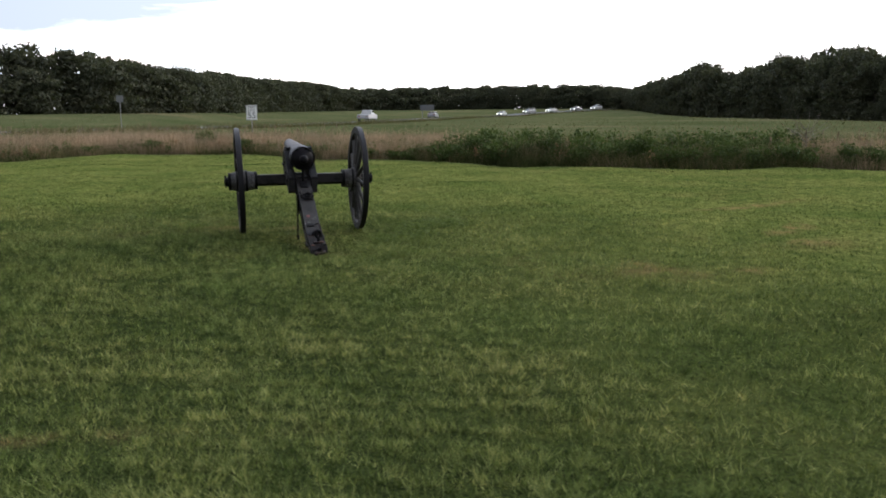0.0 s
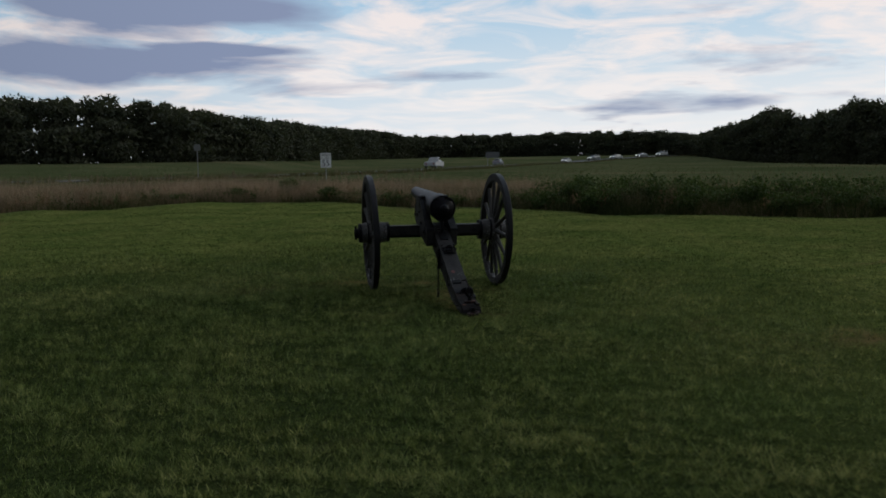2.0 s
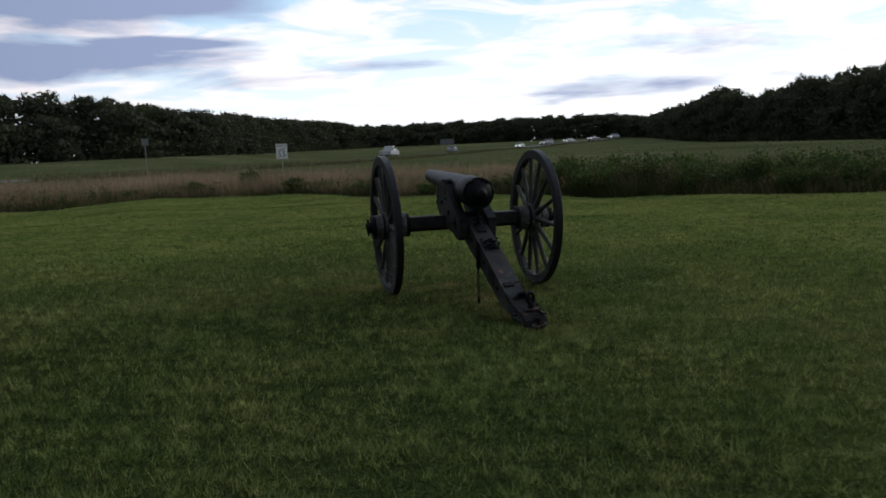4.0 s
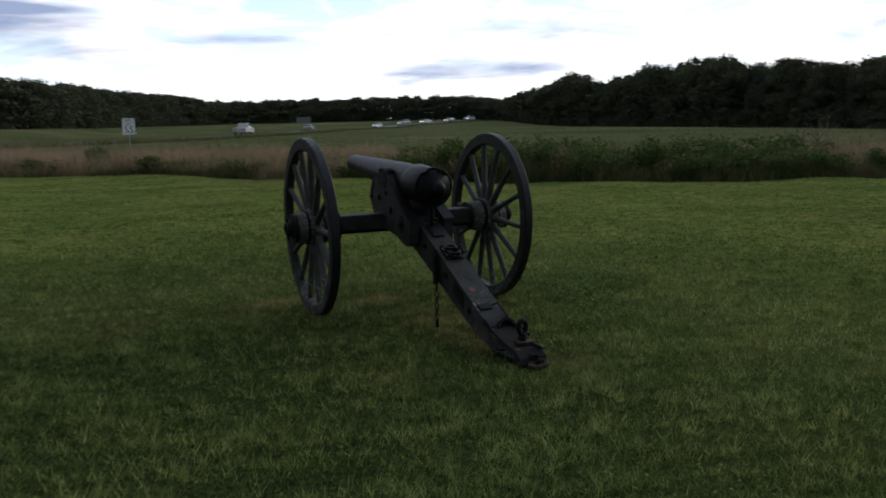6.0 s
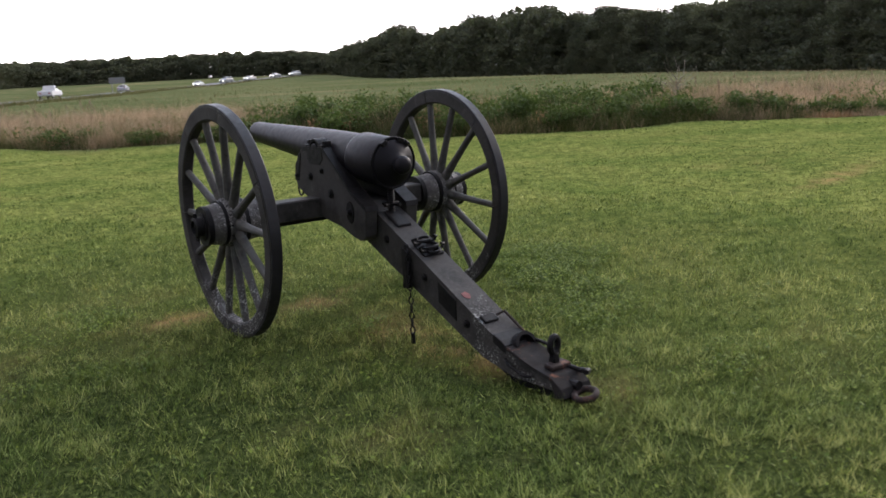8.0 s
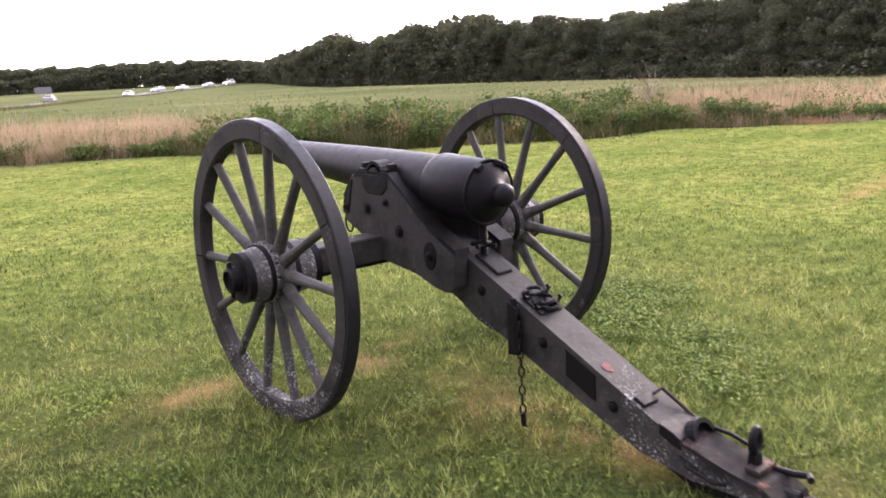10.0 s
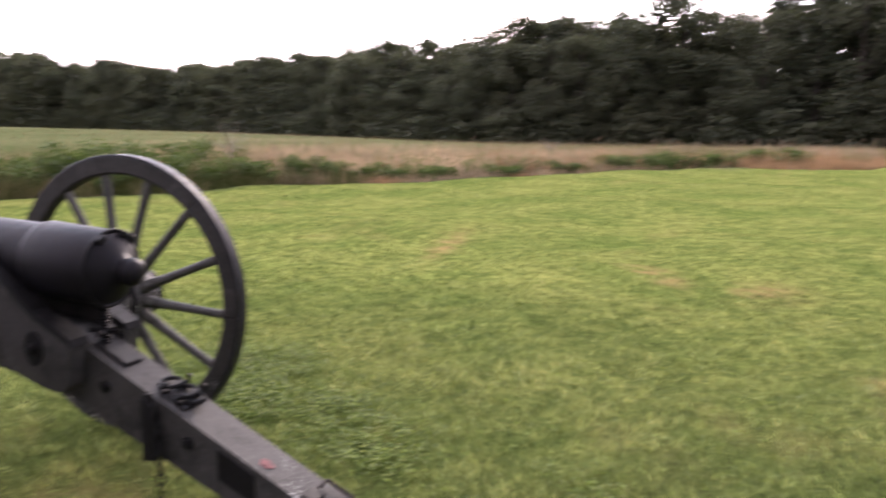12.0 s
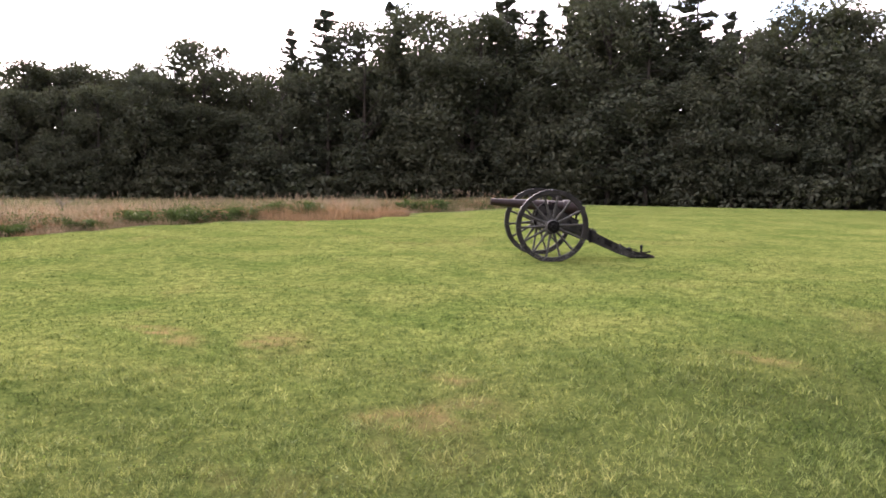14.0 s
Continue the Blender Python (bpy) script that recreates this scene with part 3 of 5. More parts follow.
def spoke_piece():
    """A tapered spoke: square-shouldered at the nave, oval along its length."""
    bm = bmesh.new()
    rings = []
    for r, wx, wy, x in ((0.11, 0.026, 0.040, -0.028), (0.20, 0.030, 0.031, -0.024), (0.30, 0.027, 0.024, -0.018), (0.45, 0.024, 0.021, -0.010), (0.58, 0.023, 0.023, -0.003), (0.635, 0.022, 0.024, 0.0)):
        rings.append([bm.verts.new((x + wx * math.cos(a), wy * math.sin(a), r)) for a in [2 * math.pi * (k + 0.5) / 10 for k in range(10)]])
    for p, q in zip(rings, rings[1:]):
        for k in range(10):
            bm.faces.new((p[k], p[(k + 1) % 10], q[(k + 1) % 10], q[k]))
    bm.faces.new(rings[0])
    bm.faces.new(rings[-1][::-1])
    return bm


def gun_wheel(parent, m, turn):
    """A fourteen-spoked wheel; its outer face looks along +x."""
    w = new("wheel")
    w.parent = parent
    w.matrix_local = m @ pose(0, 0, 0, turn)
    t = WHEEL_R
    part("tyre", shared("tyre", lambda: lathe([(-0.033, t - 0.018), (-0.033, t - 0.003), (-0.029, t), (0.029, t), (0.033, t - 0.003), (0.033, t - 0.018)], 72, close=True), TYRE, True), TYRE, w, "worn iron tyre")
    for k in range(7):
        part("felloe", shared("felloe", felloe_piece, WHEEL_PAINT), WHEEL_PAINT, w, at=pose(0, 0, 0, 360 / 7 * k))
    for k in range(14):
        part("spoke", shared("spoke", spoke_piece, SPOKE_PAINT, True), SPOKE_PAINT, w, at=pose(0, 0, 0, 360 / 14 * (k + 0.5)))
    part("nave", shared("nave", lambda: lathe([(-0.235, 0.09), (-0.23, 0.118), (-0.10, 0.135), (-0.07, 0.150), (0.015, 0.150), (0.03, 0.134), (0.135, 0.115), (0.14, 0.09)], 32), NAVE_PAINT, True), NAVE_PAINT, w, "weathered grey hub flecked with lichen")
    for x0, x1, r in ((-0.235, -0.20, 0.124), (-0.105, -0.075, 0.146), (0.02, 0.045, 0.140), (0.115, 0.148, 0.121)):
        part("nave_band", shared(f"band{x0}", lambda: lathe([(x0, r - 0.012), (x0, r), (x1, r), (x1, r - 0.012)], 32), FITTING, True), FITTING, w)

    def cap():
        bm = lathe([(0.13, 0.085), (0.154, 0.085), (0.156, 0.062), (0.198, 0.058), (0.203, 0.045), (0.183, 0.042), (0.183, 0.0001)], 24)
        return tube([(0.185, 0, -0.085), (0.185, 0, 0.085)], 0.011, 6, bm)

    part("axle_washer", shared("cap", cap, FITTING, True), FITTING, w, "black iron axle end with linchpin")
    for k in range(14):
        a = 2 * math.pi * k / 14
        part("rivet", shared("rivet", lambda: lathe([(-0.004, 0.009), (0.004, 0.009), (0.009, 0.004)], 8), FITTING), FITTING, w,
             at=Matrix.Translation((0.012, 0.143 * math.cos(a), 0.143 * math.sin(a))))
    return w


def bolt_head(parent, x, y, z, r=0.02, out=-1):
    return part("bolt", shared(f"bolt{r}", lambda: lathe([(-0.004, r * 1.35), (0.006, r * 1.3), (0.007, r * 0.85), (0.016, r * 0.8), (0.018, r * 0.5)], 12), FITTING), FITTING, parent,
                at=Matrix.Translation((x, y, z)) @ pose(0, 0, 0, 0, 0, 180 if out < 0 else 0))


def chain_links(parent, points, r=0.018, bar=0.0045):
    """Interlocked oval links hanging along a line."""
    pts = [Vector(p) for p in points]
    step = r * 2.35
    k = 0
    for a, b in zip(pts, pts[1:]):
        n = max(1, round((b - a).length / step))
        for i in range(n):
            c = a + (b - a) * (i + 0.5) / n
            m = Matrix.Translation(c) @ (b - a).to_track_quat("Z", "Y").to_matrix().to_4x4() @ pose(0, 0, 0, 0, 0, 90 * (k % 2) + 20)
            part("chain_link", shared(f"link{r}", lambda: ring(r * 0.72, bar, None, 12, 6, 1.75), FITTING, True), FITTING, parent, at=m)
            k += 1


def field_gun(m, label, barrel_mat, muzzle=1.45, slim=1.0, band=True, turns=(0, 4.3), chained=True):
    g = thing("field_gun", m, label, "cannon", "field guns on the lawn")
    gun_wheel(g, Matrix.Translation((-0.80, 0.014, WHEEL_R)) @ pose(0, 0, 0, 0, 0, 180) @ pose(0, 0, 0, 0, 1.15), turns[0])
    gun_wheel(g, Matrix.Translation((0.84, 0.02, WHEEL_R)) @ pose(0, 0, 0, 0, 0.9), turns[1])
    part("axle", prism([(-0.075, 0.68), (0.075, 0.68), (0.075, 0.808), (-0.075, 0.808)], -0.62, 0.62, 0.008), CARRIAGE, g, "heavy square wooden axle bed")
    part("axle_bar", box((-0.64, -0.03, 0.652), (0.64, 0.03, 0.684), 0.004), FITTING, g)
    # cheeks
    outline = [(0.165, 1.105), (0.235, 1.005), (0.255, 0.90), (0.235, 0.855), (0.165, 0.83), (0.085, 0.80), (0.085, 0.69), (-0.10, 0.685), (-0.353, 0.655), (-0.485, 0.605), (-0.55, 0.588), (-0.60, 0.594), (-0.625, 0.62),
               (-0.65, 0.795), (-0.466, 0.892), (-0.297, 1.027), (-0.208, 1.095), (-0.17, 1.125), (0.09, 1.125), (0.13, 1.118)]
    strap = [(0.13, 1.118), (0.09, 1.125), (-0.17, 1.125), (-0.208, 1.095), (-0.297, 1.027), (-0.466, 0.892), (-0.65, 0.795)]
    for s in (-1, 1):
        x0, x1 = (-0.186, -0.104) if s < 0 else (0.104, 0.186)
        c = part("cheek", prism(outline, x0, x1, 0.006), CARRIAGE, g, "slanting wooden cheek with worn paint")
        bm = bmesh.new()
        for (ya, za), (yb, zb) in zip(strap, strap[1:]):
            prism([(ya - 0.004, za - 0.020), (yb - 0.004, zb - 0.020), (yb + 0.005, zb + 0.010), (ya + 0.005, za + 0.010)], x0 - 0.004, x1 + 0.004, 0, bm)
        part("cheek_strap", bm, FITTING, c, "black iron strap")
        cap = bmesh.new()
        for k in range(9):
            a, b = math.pi * k / 9, math.pi * (k + 1) / 9
            prism([(-0.045 + q * math.cos(w), 1.115 + q * math.sin(w)) for q, w in ((0.058, a), (0.074, a), (0.074, b), (0.058, b))], x0, x1, 0, cap)
        for y in (-0.16, 0.055):
            prism([(y, 1.13), (y + 0.03, 1.13), (y + 0.028, 1.175), (y + 0.002, 1.175)], x0 + 0.015, x1 - 0.015, 0.003, cap)
        prism([(-0.155, 1.128), (-0.107, 1.128), (-0.107, 1.15), (-0.155, 1.15)], x0, x1, 0.003, cap)
        prism([(0.017, 1.128), (0.095, 1.128), (0.095, 1.148), (0.017, 1.148)], x0, x1, 0.003, cap)
        part("trunnion_cap", cap, FITTING, c)
        xo = x0 if s < 0 else x1
        part("trunnion_plate", prism([(-0.15, 1.12), (0.06, 1.12), (0.06, 1.06), (0.02, 1.02), (-0.105, 1.02), (-0.15, 1.06)], xo - 0.005, xo + 0.005, 0.002), FITTING, c)
        part("front_plate", prism([(0.15, 1.085), (0.176, 1.085), (0.237, 1.003), (0.257, 0.90), (0.205, 0.90)], xo - 0.0045, xo + 0.0045, 0.002), FITTING, c)
        for y, z, r in ((0.034, 0.94, 0.022), (-0.229, 0.848, 0.024), (-0.13, 0.985, 0.015), (0.225, 0.935, 0.015)):
            bolt_head(c, xo, y, z, r, s)
        plate = bmesh.new()
        prism([(-0.463 + 0.045 * math.cos(a), 0.755 + 0.07 * math.sin(a)) for a in [2 * math.pi * k / 14 for k in range(14)]], xo - 0.006, xo + 0.006, 0.002, plate)
        part("washer_plate", plate, FITTING, c)
        bolt_head(c, xo + 0.006 * s, -0.463, 0.755, 0.018, s)
    loop = ring(0.036, 0.006, pose(-0.15, 0.262, 0.84, 0, 0, 0), 16, 6, 1.4)
    part("chain_ring", loop, FITTING, g)
    # tube
    tilt = 3.77
    axis = Matrix.Translation((0, -0.045, 1.095)) @ pose(0, 0, 0, tilt) @ pose(0, 0, 0, 0, 0, 90)
    q = slim
    prof = [(-0.63, 0.001), (-0.63, 0.12 * q), (-0.62, 0.135 * q), (-0.30, 0.138 * q), (0.0, 0.131 * q), (0.35, 0.117 * q), (0.75, 0.099 * q), (muzzle - 0.20, 0.084 * q), (muzzle - 0.03, 0.078 * q), (muzzle - 0.008, 0.078 * q),
            (muzzle, 0.074 * q), (muzzle, 0.045), (muzzle - 0.35, 0.044), (muzzle - 0.36, 0.001)]
    b = part("barrel", lathe(prof, 48, axis), barrel_mat, g, "", True)
    if band:
        part("breech_band", lathe([(-0.642, 0.132), (-0.650, 0.145), (-0.640, 0.150), (-0.335, 0.152), (-0.320, 0.148), (-0.305, 0.135)], 48, axis), barrel_mat, b, "thick reinforcing band round the breech", True)
    bm = lathe([(-0.62, 0.12 * q), (-0.648, 0.140 * q), (-0.658, 0.132 * q), (-0.676, 0.104), (-0.692, 0.078), (-0.704, 0.058), (-0.716, 0.050), (-0.728, 0.052), (-0.745, 0.056), (-0.764, 0.052), (-0.780, 0.036), (-0.786, 0.018), (-0.787, 0.001)], 32, axis)
    part("cascabel", bm, barrel_mat, b, "rounded knob at the breech", True)
    bm = ring(0.152 if band else 0.135, 0.006, axis @ pose(-0.645, 0, 0), 40, 6)
    part("breech_ring", bm, FITTING, b, "", True)
    part("vent_piece", lathe([(-0.03, 0.022), (0.0, 0.022), (0.008, 0.015)], 12, axis @ pose(-0.655, 0.0, 0.10, 0, 180)), FITTING, b)
    for turn in (18, 38, -30):
        clip = box((-0.016, -0.020, -0.012), (0.016, 0.020, 0.016), 0.004)
        clip.transform(axis @ pose(-0.655, 0, 0, turn) @ Matrix.Translation((0, 0, 0.140)))
        part("ring_clip", clip, FITTING, b)
    part("trunnion", lathe([(-0.190, 0.048), (-0.189, 0.052), (0.189, 0.052), (0.190, 0.048)], 24, Matrix.Translation((0, -0.045, 1.105))), barrel_mat, b, "", True)
    # stock and trail
    stock = [(-0.02, 0.84), (-0.40, 0.80), (-0.55, 0.735), (-1.60, 0.225), (-1.67, 0.205), (-1.69, 0.185), (-1.90, 0.130), (-2.02, 0.112), (-2.06, 0.045), (-1.74, 0.045), (-1.50, 0.078), (-0.42, 0.545), (-0.05, 0.68)]
    st = part("stock", prism(stock, -0.092, 0.092, 0.010), CARRIAGE, g, "long squared wooden trail with worn paint", at=Matrix.Translation((0, -0.095, 0.006)))
    part("trail_plate", prism([(-1.69, 0.190), (-1.90, 0.135), (-2.03, 0.116), (-2.10, 0.075), (-2.12, 0.03), (-2.06, 0.02), (-2.03, 0.10), (-1.90, 0.119), (-1.69, 0.174)], -0.097, 0.097, 0.003), PLATE, st, "worn iron plate over the trail end")
    part("end_band", prism([(-1.60, 0.234), (-1.66, 0.214), (-1.70, 0.192), (-1.70, 0.150), (-1.66, 0.165), (-1.60, 0.190)], -0.096, 0.096, 0.003), FITTING, st, "black iron band round the trail end")
    part("cross_plate", prism([(-1.935, 0.132), (-1.995, 0.124), (-1.995, 0.146), (-1.935, 0.152)], -0.05, 0.075, 0.004), RUSTY, st)
    part("side_handle", tube([(-0.098, -1.70, 0.125), (-0.118, -1.74, 0.11), (-0.12, -1.86, 0.082), (-0.098, -1.90, 0.085)], 0.008, 8), FITTING, st)
    part("trail_shoe", prism([(-1.62, 0.05), (-1.74, 0.004), (-2.08, 0.004), (-2.08, 0.05), (-1.72, 0.05)], -0.075, 0.075, 0.003), FITTING, st)
    part("lunette", ring(0.052, 0.017, pose(0, -2.165, 0.045, 0, 90, 0) @ pose(0, 0, 0, 0, -12), 24, 10), RUSTY, st, "rusty iron towing ring", True)
    bm = tube([(0.0, -2.02, 0.06), (0, -2.08, 0.075), (0.0, -2.125, 0.076)], 0.024, 10)
    part("lunette_shank", bm, FITTING, st)
    eye = ring(0.030, 0.017, pose(0.01, -1.945, 0.235, 0, 0, 100), 18, 8, 1.4)
    absorb(eye, prism([(-1.97, 0.12), (-1.92, 0.12), (-1.927, 0.195), (-1.963, 0.195)], -0.01, 0.03, 0.006))
    part("pointing_ring", eye, FITTING, st, "upright black iron ring for the handspike", True)
    bm = tube([(0.06, -1.97, 0.125), (0.075, -2.06, 0.12), (0.07, -2.12, 0.135), (0.02, -2.15, 0.145)], 0.013, 8)
    part("trail_hook", bm, FITTING, st)
    bm = tube([(0.088, -1.70, 0.195), (0.09, -1.80, 0.19), (0.085, -1.90, 0.165)], 0.009, 8)
    part("trail_handle", bm, FITTING, st)
    # brackets on top of the trail
    def on_top(y):
        return 0.735 + (y + 0.55) * (0.51 / 1.05)
    for y0 in (-1.69,):
        bm = bmesh.new()
        for k in range(10):
            a, b2 = math.pi * k / 10, math.pi * (k + 1) / 10
            poly = [(q2 * math.cos(w), q2 * math.sin(w)) for q2, w in ((0.050, a), (0.068, a), (0.068, b2), (0.050, b2))]
            absorb(bm, prism(poly, -0.05, 0.0, 0), Matrix.Translation((0.02, y0, on_top(y0) - 0.015)) @ pose(0, 0, 0, -26) @ pose(0, 0, 0, 0, 0, 90))
        part("handspike_ring", bm, FITTING, st)
    bm = box((-0.075, -0.030, -0.004), (0.02, 0.030, 0.013), 0.005)
    bm.transform(Matrix.Translation((0.0, -1.49, on_top(-1.49))) @ pose(0, 0, 0, 26))
    part("trail_bracket", bm, FITTING, st)
    bm = tube([(0.025, -1.49, on_top(-1.49) + 0.012), (0.07, -1.50, on_top(-1.5) + 0.03), (0.085, -1.58, on_top(-1.58) + 0.014), (0.085, -1.64, on_top(-1.64) + 0.01)], 0.008, 8)
    part("trail_rod", bm, RUSTY, st, "thin rusty iron rod")
    # prolonge hooks and hanging chain round the stock
    bm = bmesh.new()
    for y in (-0.86, -0.93):
        for sx in (-1, 1):
            tube([(0.02 * sx, y, on_top(y) + 0.008), (0.07 * sx, y - 0.015, on_top(y) + 0.02), (0.085 * sx, y - 0.02, on_top(y) + 0.045), (0.06 * sx, y - 0.03, on_top(y) + 0.05)], 0.009, 8, bm)
    for yy, rr in ((-0.845, 0.040), (-0.905, 0.048), (-0.95, 0.036)):
        absorb(bm, ring(rr, 0.009, pose(0.015, yy, on_top(yy) + 0.022, 0, 80, 25), 16, 6))
    absorb(bm, box((-0.07, -0.08, 0.0), (0.07, 0.05, 0.010), 0.003), Matrix.Translation((0.01, -0.89, on_top(-0.89))) @ pose(0, 0, 0, 26))
    part("prolonge_hook", bm, FITTING, st, "black iron hooks on the trail")
    ch = part("chain_hook", tube([(-0.096, -0.83, 0.60), (-0.104, -0.84, 0.50), (-0.106, -0.845, 0.42), (-0.104, -0.85, 0.36)], 0.014, 8), FITTING, st)
    bm = prism([(-0.80, 0.585), (-0.87, 0.555), (-0.875, 0.345), (-0.80, 0.335)], -0.114, -0.098, 0.004)
    part("chain_plate", bm, FITTING, st)
    if chained:
        chain_links(st, [(-0.118, -0.875, 0.58), (-0.122, -0.89, 0.30), (-0.125, -0.895, 0.08)])
        part("toggle", tube([(-0.125, -0.895, 0.085), (-0.125, -0.898, 0.022)], 0.013, 8), FITTING, st)
    part("side_plate", prism([(-1.13, 0.43), (-1.29, 0.352), (-1.29, 0.235), (-1.13, 0.31)], -0.097, -0.089, 0.002), FITTING, st, "flat black iron plate")
    for y, z in ((-1.0, 0.43), (-1.38, 0.24), (-0.62, 0.60)):
        bolt_head(st, -0.092, y, z, 0.019, -1)
        bolt_head(st, 0.092, y, z, 0.019, 1)
    splash = [(0.030 * (0.7 + 0.45 * abs(math.sin(2.3 * k + 0.6))) * math.cos(0.5236 * k), 0.024 * (0.7 + 0.45 * abs(math.cos(1.7 * k))) * math.sin(0.5236 * k)) for k in range(12)]
    bm = prism(splash, -0.0004, 0.0012, 0)
    bm.transform(Matrix.Translation((-0.03, -1.30, on_top(-1.30) + 0.0015)) @ pose(0, 0, 0, 25.9) @ pose(0, 0, 0, 0, -90))
    part("red_mark", bm, RED_MARK, st, "small splash of red paint")
    # elevating screw
    sc = [(0.0, 0.018)]
    for k in range(14):
        sc += [(0.008 + 0.012 * k, 0.023), (0.014 + 0.012 * k, 0.018)]
    part("elevating_screw", lathe(sc, 16, Matrix.Translation((0, -0.64, 0.735)) @ pose(0, 0, 0, 0, -90)), FITTING, g, "", True)
    bm = box((-0.05, -0.085, -0.003), (0.05, 0.085, 0.015), 0.006)
    bm.transform(Matrix.Translation((0, -0.70, on_top(-0.605) + 0.006)) @ pose(0, 0, 0, 26))
    part("screw_plate", bm, FITTING, g)
    bm = bmesh.new()
    for a in (20, 110, 200, 290):
        d = Vector((math.cos(radians(a)), math.sin(radians(a)), 0))
        tube([Vector((0, -0.64, 0.80)), Vector((0, -0.64, 0.80)) + d * 0.065], 0.009, 6, bm, 0.012)
    part("screw_handle", bm, FITTING, g)
    return g


field_gun(pose(0, 0, 0, 0, 0, 1.3), "black iron cannon on a worn dark grey wheeled wooden carriage", BARREL, 1.275)
field_gun(pose(14.62, -7.97, -0.02, 0, 0, -4.4), "distant dark cannon on a wooden carriage near the trees", BROWN_BARREL, 1.2, 0.9, True, (3, 21), False)


# ---- grass of the lawn ----
def blades(x, y, z, height, width, lean, rng):
    """One slim triangle a blade."""
    n = len(x)
    a, b = rng.uniform(0, 2 * np.pi, n), rng.uniform(0, 2 * np.pi, n)
    side = np.stack([np.cos(a), np.sin(a), np.zeros(n)], -1) * (width / 2)[:, None]
    root = np.stack([x, y, z], -1)
    tip = root + np.stack([np.cos(b) * lean * height, np.sin(b) * lean * height, height * np.sqrt(np.maximum(0.05, 1 - lean**2))], -1)
    return np.stack([root - side, root + side, tip], 1)


rng = np.random.default_rng(11)
xs, ys, ds = [], [], []
for x0, x1, y0, y1, near, far in ((-7, 3.7, -16, 1.6, 0, 4.5), (-11, 8.2, -17, 6.2, 4.5, 9), (-20, 26, -20, 29, 9, 34)):
    full = 12000 * min(1, (3.0 / max(near, 3.0)) ** 2.2)
    k = int((x1 - x0) * (y1 - y0) * full)
    x, y = rng.uniform(x0, x1, k), rng.uniform(y0, y1, k)
    d = near_walk(x, y)
    some = (d >= near) & (d < far) & (rng.uniform(0, 1, k) < np.clip((y + 15.5) / 3.5, 0.05, 1)) & (rng.uniform(0, 1, k) * full < np.maximum(12000 * np.minimum(1, (3.0 / d) ** 2.2), np.where(d > 9, 330 * np.minimum(1, (15 / d) ** 1.5), 0)))
    xs.append(x[some])
    ys.append(y[some])
    ds.append(d[some])
x, y, d = np.concatenate(xs), np.concatenate(ys), np.concatenate(ds)
az, r = polar(x, y)
tufts, knots = np.clip(waves(x * 8, y * 8, 7), -1, 1), np.clip(waves(x * 30, y * 30, 27), -1, 1)
keep = (rng.uniform(0, 1, len(x)) < np.clip(0.78 + 1.1 * knots, 0.22, 1)) & (r < lawn_edge(az) + 0.2)
x, y, d, tufts, knots = x[keep], y[keep], d[keep], tufts[keep], knots[keep]
# blades stand in small tufts, each with its own height and tone, and spread out from the tuft's heart
CELL = 0.042 * np.clip(d / 5, 1, 3)
warp_x = 0.8 * x + 0.6 * y + 0.05 * np.sin(23 * y + 3 * np.sin(7 * x))
warp_y = 0.8 * y - 0.6 * x + 0.05 * np.sin(19 * x + 3 * np.sin(9 * y))
cell_x, cell_y = np.floor(warp_x / CELL), np.floor(warp_y / CELL)
pick = np.sin(cell_x * 127.1 + cell_y * 311.7) * 43758.5453
pick -= np.floor(pick)
pick2 = np.sin(cell_x * 269.5 + cell_y * 183.3) * 24634.6345
pick2 -= np.floor(pick2)
pull_x, pull_y = 0.28 * ((cell_x + 0.1 + 0.8 * pick) * CELL - warp_x), 0.28 * ((cell_y + 0.1 + 0.8 * pick2) * CELL - warp_y)
x, y = x + 0.8 * pull_x - 0.6 * pull_y, y + 0.6 * pull_x + 0.8 * pull_y
dry, clover = masks(x, y)
own = (pick + pick2 - 1) * np.clip(6 / d, 0.3, 1)
h = (0.020 + 0.048 * rng.uniform(0, 1, len(x)) ** 1.5) * (1 + 0.45 * tufts + 0.45 * knots + 0.9 * own + 0.2 * waves(x * 1.5, y * 1.5, 17)) * (1 - 0.45 * dry)
h = np.maximum(h, 0.010)
v = blades(x, y, land(x, y) - 0.003, h * np.clip(6.5 / d, 0.45, 1), 0.0056 * np.clip(d / 4.8, 0.85, 4) * rng.uniform(0.6, 1.4, len(x)), rng.uniform(0.3, 0.96, len(x)), rng)
calm = np.clip(5 / d, 0.45, 1)
tint = rng.normal(0.46, 0.28, len(x)) * calm + 0.46 * (1 - calm) + 0.16 * waves(x * 1.6, y * 1.6, 8) + 0.20 * tufts + 0.42 * knots * np.clip(4.5 / d, 0, 1) ** 1.5 + 0.34 * own
tagged(new("lawn_grass", mesh_from("lawn_grass", v, 3, GRASS, tint=np.clip(tint, 0, 1), dry=dry * rng.choice([0.15, 0.6, 1.15], len(x)), clover=clover)),
       "short mown green lawn grass with dry straw patches", "grass", kind="stuff")

